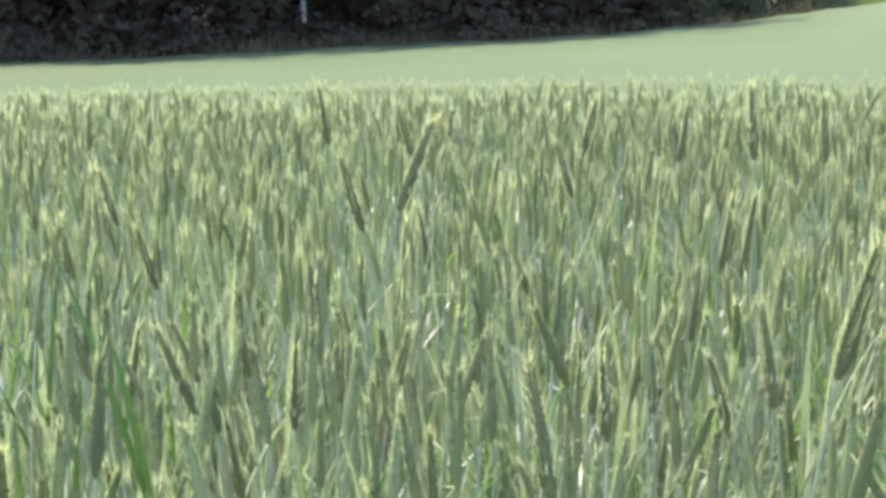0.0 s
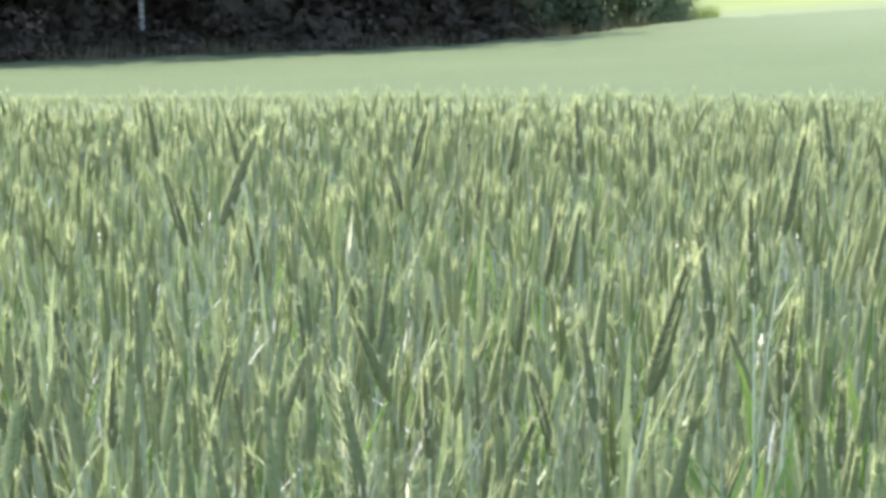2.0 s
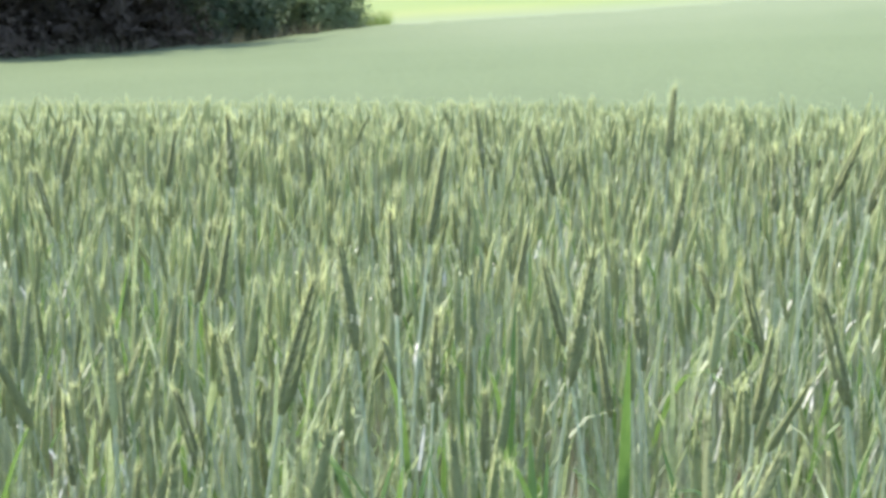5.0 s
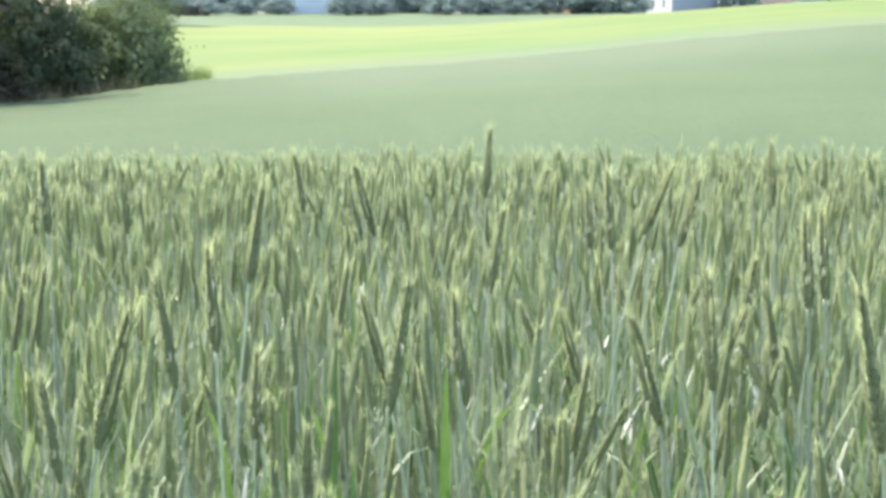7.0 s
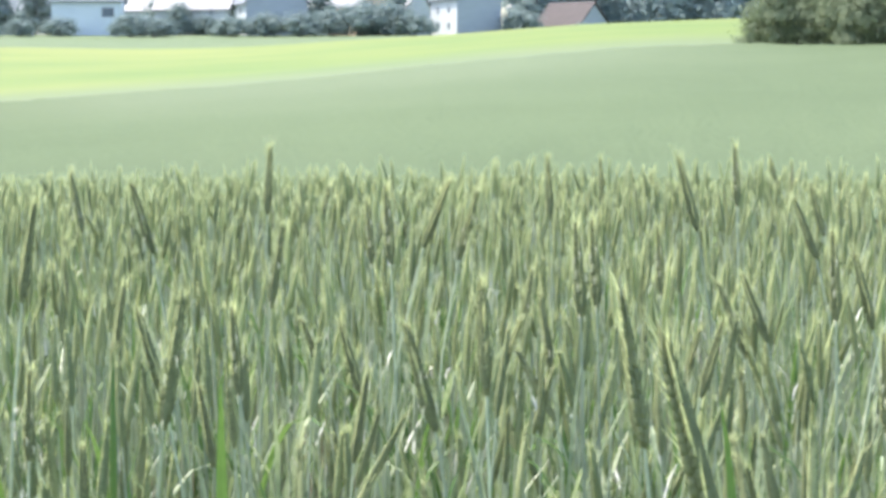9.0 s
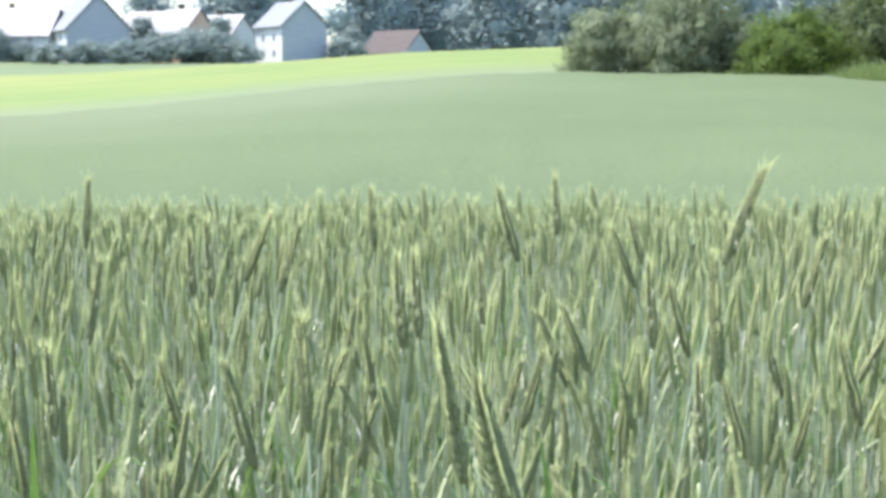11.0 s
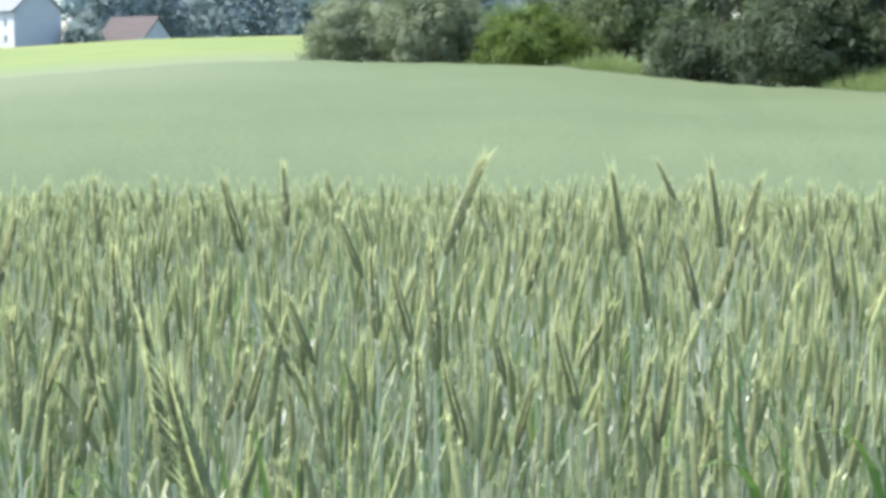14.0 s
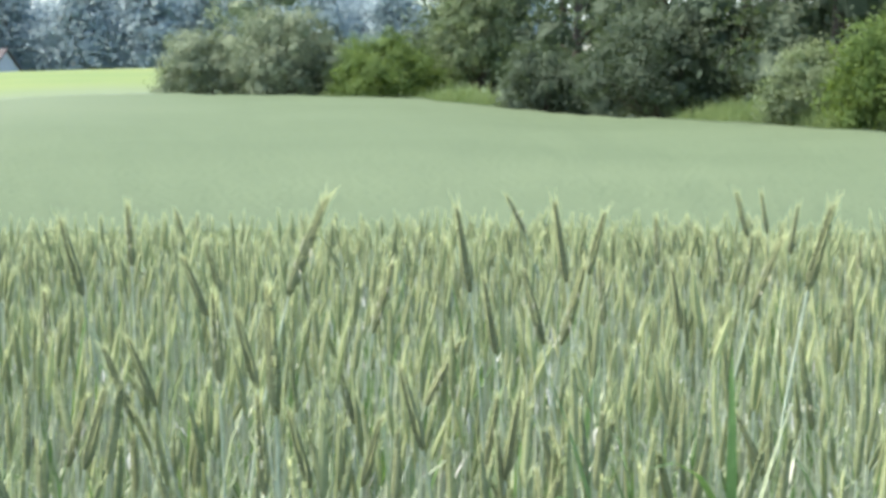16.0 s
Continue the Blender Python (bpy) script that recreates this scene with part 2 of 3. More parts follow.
def polar_sheet(azs, rs, lift):
    verts = []
    for r in rs:
        for a in azs:
            verts.append(tuple(on(a, r, lift)))
    w, tris = len(azs), []
    for i in range(len(rs) - 1):
        for j in range(w - 1):
            q = i * w + j
            tris += [(q, q + w, q + 1), (q + 1, q + w, q + w + 1)]
    return np.array(verts), np.array(tris)


RINGS = [0.001, 0.5, 1, 2, 3, 4, 5, 6, 7, 8, 9, 10.5, 12, 14, 16, 18, 20, 23, 26, 30, 34, 38, 42, 46, 50, 54, 58, 62, 66, 70, 74, 78, 82, 86, 89,
         92, 96, 100, 105, 110, 115, 120, 125, 130, 135, 140, 145, 150, 165, 180, 200, 230, 260, 300, 350, 420, 600, 900, 1500, 3000]
AROUND = [-180 + 2 * i for i in range(95)] + [10 + 0.5 * i for i in range(80)] + [50 + 2 * i for i in range(66)]
gv, gt = polar_sheet(AROUND, RINGS, 0.0)
ground = new("ground", mesh_of("ground", gv, gt, M["soil"]))
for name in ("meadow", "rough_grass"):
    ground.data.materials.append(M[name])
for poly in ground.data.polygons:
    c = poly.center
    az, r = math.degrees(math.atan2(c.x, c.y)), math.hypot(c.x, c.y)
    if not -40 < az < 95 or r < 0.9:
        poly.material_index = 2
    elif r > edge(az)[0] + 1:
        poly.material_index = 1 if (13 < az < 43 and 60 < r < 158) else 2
ground.data.shade_smooth()
# how far the pale edge colour has given way to meadow, at each point of the ground
share = ground.data.attributes.new("own_colour", "FLOAT", "POINT")
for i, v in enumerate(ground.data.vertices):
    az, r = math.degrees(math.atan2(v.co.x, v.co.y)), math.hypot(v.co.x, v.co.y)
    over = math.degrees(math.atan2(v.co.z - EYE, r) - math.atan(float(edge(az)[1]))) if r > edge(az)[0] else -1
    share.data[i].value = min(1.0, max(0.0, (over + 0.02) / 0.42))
tagged(ground, "rolling farmland with soil, bright meadow and rough grass", "ground", kind="structure")

# ---- the rye ----
rng = np.random.default_rng(7)


def bent(height, lean, droop, steps):
    """A stalk: upright below, bending over in its upper third. Places and slopes."""
    pts, p = [], Vector((0, 0, 0))
    for i in range(steps + 1):
        u = i / steps
        pts.append(p.copy())
        tilt = radians(lean) + radians(droop) * max(0, (u - 0.6) / 0.4) ** 1.5
        p = p + Vector((math.sin(tilt), 0, math.cos(tilt))) * height / steps
    return pts


def ear_piece(base, tilt, length, nodes, fine, ranks=(-0.7, 0.0, 0.7), beard=0.001):
    """A rye ear: two ranks of scaly spikelets on a core, and its awns. Returns ear and awns."""
    way = Vector((math.sin(tilt), 0, math.cos(tilt)))
    side, flat = Vector((0, 1, 0)), Vector((math.cos(tilt), 0, -math.sin(tilt)))
    body, awns = [], []
    turn = rng.uniform(0, math.pi)
    side, flat = side * math.cos(turn) + flat * math.sin(turn), flat * math.cos(turn) - side * math.sin(turn)
    prof = lambda u: (0.0082 if fine else 0.0074) * min(1, 0.6 + 2.5 * u) * (1 - 0.62 * u ** 1.8)
    rings, sides = (6, 6) if fine else (4, 5)
    v, t = [], []
    for i in range(rings):
        u = i / (rings - 1)
        rad = prof(u) * (0.3 if i == rings - 1 else 0.6 if i == 0 else 1)
        for k in range(sides):
            w = 2 * math.pi * k / sides
            v.append(tuple(base + way * length * u + rad * (math.cos(w) * side + 0.75 * math.sin(w) * flat)))
    for i in range(rings - 1):
        for k in range(sides):
            q, r = i * sides + k, i * sides + (k + 1) % sides
            t += [(q, r, r + sides), (q, r + sides, q + sides)]
    body.append((v, t))
    for i in range(nodes):
        u = i / nodes
        for s in (-1, 1):
            for f in (ranks if fine else (0.0,)):
                c = base + way * length * (u + (0.03 if s > 0 else 0) + 0.025 * f + rng.uniform(-0.008, 0.008)) + side * s * prof(u) * 0.24 + flat * f * prof(u) * 0.55
                out = (way + side * s * 0.09 + flat * f * 0.1).normalized()
                if fine:
                    h, w = length / nodes * (2.7 if len(ranks) > 1 else 3.6) * rng.uniform(0.85, 1.15), prof(u) * (0.54 if len(ranks) > 1 else 0.72)
                    a, b = out.orthogonal().normalized(), out.cross(out.orthogonal().normalized())
                    v = [c, c + out * h * 0.45 + a * w, c + out * h * 0.45 + b * w, c + out * h * 0.45 - a * w, c + out * h * 0.45 - b * w, c + out * h]
                    body.append(([tuple(p) for p in v], [(0, 2, 1), (0, 3, 2), (0, 4, 3), (0, 1, 4), (5, 1, 2), (5, 2, 3), (5, 3, 4), (5, 4, 1)]))
                    c = c + out * h * 0.9
                spike = (way * 1.0 + side * s * rng.uniform(0.1, 0.3) + flat * (f + rng.uniform(-0.25, 0.25)) * 0.5).normalized()
                reach = rng.uniform(0.016, 0.032) * (1.0 - 0.2 * u) if fine else rng.uniform(0.02, 0.045)
                thick = 0.0006 if fine else beard
                e = spike.cross(Vector(rng.normal(size=3))).normalized() * thick
                awns.append(([tuple(c + e), tuple(c - e), tuple(c + spike * reach)], [(0, 1, 2)]))
    return join(body), join(awns)


def anther_piece(base, lean, count):
    """Pale anthers that hang from the lower half of a flowering ear."""
    way, rows = Vector((math.sin(lean), 0, math.cos(lean))), []
    for _ in range(count):
        a, u = rng.uniform(0, 6.28), rng.uniform(0.0, 0.7)
        c = base + way * 0.115 * u + Vector((math.cos(a), math.sin(a), 0)) * 0.0085
        rows.append(tube([c, c + Vector((0.002 * math.cos(a), 0.002 * math.sin(a), -0.004)), c + Vector((0.002 * math.cos(a), 0.002 * math.sin(a), -0.010))], [0.0004, 0.0012, 0.0009], 4))
    return join(rows)


def blade_piece(root, length, width, az, rise, steps):
    """A leaf blade that rises from the stalk, arches over and tapers."""
    ca, sa = math.cos(az), math.sin(az)
    v, t, p, tilt = [], [], Vector(root), radians(rise)
    curl = radians(rng.choice((10, 25, 45, 120)))
    for i in range(steps + 1):
        u = i / steps
        w = width * (1 - u ** 2.2) * (0.55 + 0.9 * min(u, 0.5)) + 0.0004
        fold = 0.25 * w
        v += [(p.x - sa * w, p.y + ca * w, p.z + fold), (p.x, p.y, p.z), (p.x + sa * w, p.y - ca * w, p.z + fold)]
        ang = tilt + curl * u * u
        p = p + Vector((ca * math.sin(ang), sa * math.sin(ang), math.cos(ang))) * length / steps
    for i in range(steps):
        q = i * 3
        for k in (0, 1):
            t += [(q + k, q + k + 1, q + k + 4), (q + k, q + k + 4, q + k + 3)]
    return np.array(v), np.array(t)


def rye_variant(fine, tilt=None, blind=False, ranks=(-0.7, 0.0, 0.7), beard=0.001):
    """One stalk of rye: stem, ear, awns and leaf blades, as arrays. A blind one has only leaves."""
    lean, droop = rng.uniform(0, 3), abs(rng.normal(0, 1)) * 12 + 1
    if tilt is not None:
        lean, droop = tilt * 0.15, tilt * 0.85
    stalk = bent(1.24, lean, droop, 8 if fine else 3)
    stem = tube(stalk, [0.0028] * (len(stalk) - 2) + [0.0019, 0.0015], 5 if fine else 3)
    if blind:
        ear = awns = None
    else:
        ear, awns = ear_piece(stalk[-1], radians(lean + droop), rng.uniform(0.096, 0.118), 17 if fine else 10, fine, ranks, beard)
    blades, k_more = [], int(rng.integers(0, 2))
    for k in range((5 if fine else 4) if blind else 2 if fine else 2 + k_more):
        at = stalk[[-1, -2, -2, -1, -1][k] if blind else [-3, -4, -4][k] if fine else [-2, -2, -2][k]]
        blades.append(blade_piece(at, rng.uniform(0.16, 0.34 if fine else 0.42), rng.uniform(0.003, 0.0075), rng.uniform(0, 6.28), rng.uniform(4, 26), 5 if fine else 2))
    return stem, ear, awns, blades, stalk[-1]


def place_matrix(x, y, spin, grow):
    c, s = math.cos(spin) * grow, math.sin(spin) * grow
    return np.array([[c, -s, 0, x], [s, c, 0, y], [0, 0, grow, land(x, y)], [0, 0, 0, 1.0]])


def roomy(a, r):
    """True where no tall stalk stands close behind, so that the crop leaves it free."""
    return all(abs(math.degrees(a) - az) > 0.7 + 0.5 / tall_r or r > tall_r + 0.1 for az, tall_r, _, _ in TALL if tall_r < 2.35)


def sector(n, r0, r1, a0, a1):
    r = np.sqrt(rng.uniform(r0 * r0, r1 * r1, n))
    return np.radians(rng.uniform(a0, a1, n)), r


# the stalks that stand out at the field's near edge, each a thing of its own:
# bearing, distance, height of the ear's middle against the eye, lean of the ear to the right in degrees
TALL_A = [(-13.91, 3.30, -0.59, 13), (-12.61, 3.09, -0.48, -5), (-11.86, 4.72, -0.43, 5), (-11.16, 3.25, -0.42, -18), (-10.36, 2.50, -0.57, 11),
          (-9.90, 2.80, -0.46, -13), (-8.67, 2.46, -0.54, -23), (-8.27, 3.74, -0.50, -4), (-6.98, 2.00, -0.57, -11), (-6.85, 2.73, -0.56, -18),
          (-5.42, 3.25, -0.47, -18), (-3.14, 2.63, -0.57, -7), (-3.86, 3.71, -0.32, -11), (-2.92, 2.56, -0.33, -18), (-1.11, 3.41, -0.32, -13),
          (-0.71, 2.37, -0.27, 21), (-0.49, 3.06, -0.49, -11), (0.37, 3.71, -0.38, 11), (2.14, 2.76, -0.50, -18), (2.07, 3.24, -0.73, -32),
          (1.90, 3.09, -0.41, 9), (2.99, 3.04, -0.66, 11)]
TALL_B = [(2.79, 2.81, -0.50, -21), (3.36, 1.43, -0.38, -11), (3.77, 3.09, -0.64, 18), (4.32, 3.30, -0.39, -16), (5.23, 3.35, -0.31, 13),
          (7.19, 3.72, -0.47, 7), (8.41, 3.74, -0.37, 7), (9.23, 4.06, -0.55, -16), (9.73, 2.67, -0.42, 7), (9.38, 1.99, -0.49, -16),
          (9.99, 4.54, -0.45, 18), (10.96, 1.96, -0.44, -8), (10.41, 2.54, -0.40, 10), (10.58, 2.89, -0.26, -3), (13.04, 3.42, -0.33, -6),
          (14.72, 1.99, -0.34, -7), (13.49, 1.47, -0.27, 17), (16.22, 2.01, -0.30, -2), (17.57, 2.35, -0.27, 10), (17.59, 2.09, -0.43, 5),
          (18.59, 3.13, -0.40, -6), (18.85, 3.76, -0.33, -7)]
TALL_C = [(20.35, 2.50, -0.40, 7), (21.09, 2.85, -0.27, -13), (21.46, 2.10, -0.36, -14), (22.36, 1.72, -0.31, 11), (23.24, 2.31, -0.51, -8),
          (24.27, 2.19, -0.38, -6), (25.29, 3.43, -0.26, 2), (25.57, 2.67, -0.34, 7), (26.66, 2.91, -0.50, -22), (27.13, 4.06, -0.37, 16),
          (28.04, 2.35, -0.42, -15), (28.72, 3.13, -0.33, -3), (28.41, 2.17, -0.47, 9), (29.37, 2.68, -0.27, -5), (29.83, 3.45, -0.52, -16),
          (30.39, 1.76, -0.33, -15), (31.04, 2.81, -0.26, 23), (32.08, 2.89, -0.29, 18), (32.54, 1.90, -0.32, -1), (34.72, 2.48, -0.42, -7),
          (33.49, 2.53, -0.44, 21), (34.03, 2.83, -0.43, 10)]
TALL_D = [(34.85, 3.58, -0.29, -1), (35.72, 2.22, -0.28, -2), (36.70, 4.74, -0.36, -2), (36.29, 2.36, -0.29, -2), (39.38, 2.73, -0.22, -15),
          (38.55, 2.88, -0.35, -5), (37.30, 1.47, -0.27, -10), (39.56, 2.55, -0.46, 18), (38.60, 1.06, -0.22, -16), (40.94, 2.54, -0.40, -21),
          (40.24, 2.27, -0.40, 14), (41.14, 3.51, -0.25, -3), (41.58, 2.52, -0.37, -21), (42.62, 6.30, -0.43, -14), (43.29, 3.00, -0.30, -19),
          (43.26, 6.46, -0.46, -3), (43.84, 3.67, -0.33, -14), (44.13, 2.35, -0.30, -2), (45.06, 2.45, -0.33, -13), (45.64, 1.98, -0.37, -5),
          (46.02, 1.86, -0.25, -5), (47.62, 3.90, -0.65, -23)]
TALL_E = [(46.80, 2.20, -0.42, -15), (47.11, 2.35, -0.18, 23), (49.04, 6.16, -0.46, -21), (48.33, 2.81, -0.46, -13), (49.26, 2.41, -0.47, 15),
          (49.64, 2.81, -0.30, 15), (50.51, 2.16, -0.36, -13), (51.65, 2.70, -0.41, 28), (52.31, 2.74, -0.22, -12), (53.27, 2.64, -0.50, 9),
          (53.21, 2.84, -0.34, -10), (54.21, 5.04, -0.31, -27), (53.92, 2.37, -0.45, 10), (54.61, 2.62, -0.29, -14), (55.58, 2.90, -0.22, -8),
          (55.97, 2.55, -0.28, 13), (56.86, 3.21, -0.24, 15), (57.01, 3.14, -0.33, -6), (58.01, 3.27, -0.50, -18), (58.98, 4.21, -0.32, -4),
          (59.56, 3.39, -0.37, -9), (61.07, 4.14, -0.36, -12)]
TALL_F = [(61.83, 4.39, -0.26, -13), (62.06, 4.18, -0.37, 8), (62.70, 5.45, -0.33, -7), (62.43, 3.00, -0.28, 19), (63.61, 4.71, -0.33, 9),
          (63.79, 2.84, -0.46, -10), (63.97, 2.48, -0.18, 13), (65.00, 3.74, -0.48, 7), (65.26, 3.41, -0.39, -6), (65.80, 4.74, -0.39, 5)]

TALL = TALL_A + TALL_B + TALL_C + TALL_D + TALL_E + TALL_F
LEANS = (3, 9, 15, 21, 27)
singles = []
for lean in LEANS:
    for k in range(2):
        stem, ear, awns, blades, top = rye_variant(True, lean)
        plant = new("rye_plant")
        part("stem", mesh_of("stem", *stem, M["stem"]), plant)
        ear_ob = part("ear", mesh_of("ear", *ear, M["ear"], True), plant, "olive-brown scaly rye ear")
        part("beard", mesh_of("beard", *awns, M["awn"]), ear_ob, "fine pale yellow-green bristles")
        if k:
            part("bloom", mesh_of("bloom", *anther_piece(top, radians(lean), 14), M["anther"]), ear_ob, "hanging cream-coloured anthers")
        for b in blades:
            part("leaf", mesh_of("leaf", *b, M["blade_fresh" if rng.random() < 0.18 else "blade"]), plant, "narrow upright green leaf blade")
        tagged(plant, "tall green rye stalk with a bristly olive ear", "rye plant", "rye stalks at the field's near edge")
        middle = top + Vector((math.sin(radians(lean)), 0, math.cos(radians(lean)))) * 0.06
        singles.append([plant, middle, False])


def set_plant(kind, x, y, spin, grow):
    ob, middle, standing = singles[kind]
    m = Matrix(place_matrix(x, y, spin, 1.0).tolist())
    if standing:
        ob = copy_thing(ob, m)
    else:
        ob.matrix_world = m
        singles[kind][2] = True
    ob.scale = (grow, grow, grow)


turns = 0
for az, r, up, lean in TALL:
    kind = 2 * min(range(5), key=lambda i: abs(LEANS[i] - abs(lean))) + turns % 2
    turns += 1
    spin = radians(-az) if lean >= 0 else radians(180 - az)
    x, y = r * math.sin(radians(az)), r * math.cos(radians(az))
    middle = singles[kind][1]
    grow = (EYE + up - land(x, y)) / middle.z
    set_plant(kind, x - math.cos(spin) * middle.x * grow, y - math.sin(spin) * middle.x * grow, spin, grow)
for a, r in zip(*sector(110, 1.3, 2.1, -17, 70)):
    if not roomy(a, r):
        continue
    set_plant(int(rng.integers(10)), r * math.sin(a), r * math.cos(a), rng.uniform(0, 6.28), float(np.clip(rng.normal(0.86, 0.05), 0.75, 0.95)))

# stalks with broad fresh leaves and no ear yet: bearing, distance, height of the leaf tips against the eye
LEAFY = [(20.5, 1.75, -0.42), (26.8, 1.75, -0.39), (15.7, 1.75, -0.40), (33.6, 1.75, -0.43), (22.6, 1.75, -0.46), (13.5, 1.75, -0.48),
         (-9.0, 1.75, -0.30), (31.6, 1.75, -0.41), (56.2, 2.10, -0.32), (61.6, 2.10, -0.31), (42.5, 1.75, -0.37), (16.9, 1.75, -0.43),
         (11.0, 1.75, -0.50), (24.9, 1.75, -0.32), (21.7, 1.75, -0.44), (65.7, 2.10, -0.29)]
for az, r, up in LEAFY:
    plant = new("rye_plant")
    stalk = bent(0.95, 2, 8, 5)
    part("stem", mesh_of("stem", *tube(stalk, [0.0028] * 4 + [0.002, 0.0015], 5), M["stem"]), plant)
    for k in range(3):
        part("leaf", mesh_of("leaf", *blade_piece(stalk[-1 - k % 2], rng.uniform(0.2, 0.3), rng.uniform(0.006, 0.009), rng.uniform(0, 6.28), rng.uniform(3, 18), 6), M["blade_fresh"]), plant, "broad fresh green leaf blade")
    x, y = r * math.sin(radians(az)), r * math.cos(radians(az))
    grow = (EYE + up - land(x, y)) / 1.2
    plant.matrix_world = Matrix(place_matrix(x, y, rng.uniform(0, 6.28), 1.0).tolist())
    plant.scale = (grow, grow, grow)
    tagged(plant, "young rye stalk with broad fresh green leaves", "rye plant", "leafy stalks among the rye")

crop = tagged(new("rye_crop"), "dense standing crop of unripe green rye", "rye field", kind="stuff")


def sow(variants, n, r0, r1, a0, a1, mean, spread, most=1.06):
    sets = [[] for _ in variants]
    for a, r in zip(*sector(n, r0, r1, a0, a1)):
        if r < 2.3 and not roomy(a, r):
            continue
        grow = float(np.clip(rng.normal(mean, spread), 0.7, most))
        sets[rng.integers(len(variants))].append(place_matrix(r * math.sin(a), r * math.cos(a), rng.uniform(0, 6.28), grow))
    stems, ears, dark_ears, awns, blades, fresh = [], [], [], [], [], []
    for k, ((st, ea, aw, bl, _), mats) in enumerate(zip(variants, sets)):
        if mats:
            stems.append(repeat(st, mats))
            if ea is not None:
                (dark_ears if k % 2 else ears).append(repeat(ea, mats))
                awns.append(repeat(aw, mats))
            (fresh if k % 4 == 3 else blades).append(repeat(join(bl), mats))
    for name, rows, mat in (("stems", stems, "stem"), ("ears", ears, "ear_pale"), ("olive_ears", dark_ears, "ear_olive"), ("beards", awns, "awn"), ("leaves", blades, "blade"), ("fresh_leaves", fresh, "blade_fresh")):
        if rows:
            part(name, mesh_of(name, *join(rows), M[mat], mat in ("ear_olive", "ear_pale", "stem")), crop, kind="stuff")


sow([rye_variant(True, None, False, (0.0,)) for _ in range(24)], 600, 1.45, 2.6, -18, 71, 0.89, 0.05, 0.97)
sow([rye_variant(True, None, True) for _ in range(8)], 420, 1.2, 2.6, -18, 71, 0.70, 0.07, 0.84)
sow([rye_variant(False) for _ in range(24)], 3100, 2.5, 5.6, -18, 70, 0.94, 0.05, 1.03)
sow([rye_variant(False, beard=0.0015) for _ in range(16)], 3900, 5.4, 8.0, -18, 70, 0.94, 0.05, 1.03)
sow([rye_variant(False, None, True) for _ in range(12)], 1800, 2.5, 7.0, -18, 70, 0.74, 0.06, 0.84)
sow([rye_variant(False, beard=0.0016) for _ in range(10)], 3600, 7.5, 14, -18, 70, 0.95, 0.04, 1.0)
sow([rye_variant(False) for _ in range(6)], 800, 1.6, 9, -40, -18, 0.945, 0.05, 1.0)
sow([rye_variant(False) for _ in range(6)], 800, 1.6, 9, 70, 95, 0.945, 0.05, 1.0)

# dry leaves low among the stalks, bleached to put white glints into their colour
dry = []
for a, r in zip(*sector(1500, 1.9, 5.5, -18, 70)):
    x, y = r * math.sin(a), r * math.cos(a)
    piece = blade_piece((x, y, land(x, y) + rng.uniform(0.80, 1.10)), rng.uniform(0.03, 0.08), rng.uniform(0.0014, 0.0034), rng.uniform(0, 6.28), rng.uniform(2, 45), 2)
    dry.append(piece)
part("dry_leaves", mesh_of("dry_leaves", *join(dry), M["glint_straw"]), crop, "small bleached dry leaves standing for glints among the stalks", "stuff")

# the ears that stand up through the top of the crop further off
spears, hairs = [], []
for a, r in zip(*sector(4500, 14, 21, -20, 72)):
    p = Vector((r * math.sin(a), r * math.cos(a), 0))
    p.z = land(p.x, p.y) + CROP - rng.uniform(0.03, 0.085)
    lean_x, lean_y = rng.normal(0, 0.16, 2)
    way = Vector((lean_x, lean_y, 1)).normalized()
    spears.append(tube([p, p + way * 0.03, p + way * 0.105], [0.005, 0.0068, 0.002], 3))
    e = way.orthogonal().normalized() * 0.002
    q = p + way * 0.07
    hairs.append(([tuple(q + e), tuple(q - e), tuple(q + way * 0.075 + e * 6)], [(0, 1, 2)]))
part("far_ears", mesh_of("far_ears", *join(spears), M["ear_pale"], True), crop, kind="stuff")
part("far_beards", mesh_of("far_beards", *join(hairs), M["awn"]), crop, kind="stuff")

azs = [-40 + 0.4 * i for i in range(339)]
verts, tris = [], []
us = [0, 0.015, 0.03, 0.06, 0.1, 0.14, 0.18, 0.23, 0.28, 0.34, 0.4, 0.46, 0.52, 0.58, 0.64, 0.7, 0.76, 0.82, 0.88, 0.93, 0.97, 1.0]
for u in us:
    for a in azs:
        r = 9 + u * (float(edge(a)[0]) + 0.3 * noise.noise(Vector((a * 2, 0, 0))) - 9)
        p = on(a, r, CROP - 0.24 * (1 - u) ** 12)
        p.z += 0.05 * noise.noise(p * 0.5) + 0.03 * noise.noise(p * 2.3) + 0.04 * u ** 6 * noise.noise(p * 0.7)
        verts.append(tuple(p))
for j, a in enumerate(azs):
    verts.append(tuple(on(a, float(edge(a)[0]) + 0.35)))
for i in range(len(us)):
    for j in range(len(azs) - 1):
        q, w = i * len(azs) + j, len(azs)
        tris += [(q, q + w, q + 1), (q + 1, q + w, q + w + 1)]
canopy = part("canopy", mesh_of("canopy", np.array(verts), np.array(tris), M["canopy"]), crop, "closed pale green top of the distant rye", "stuff")
canopy.data.shade_smooth()
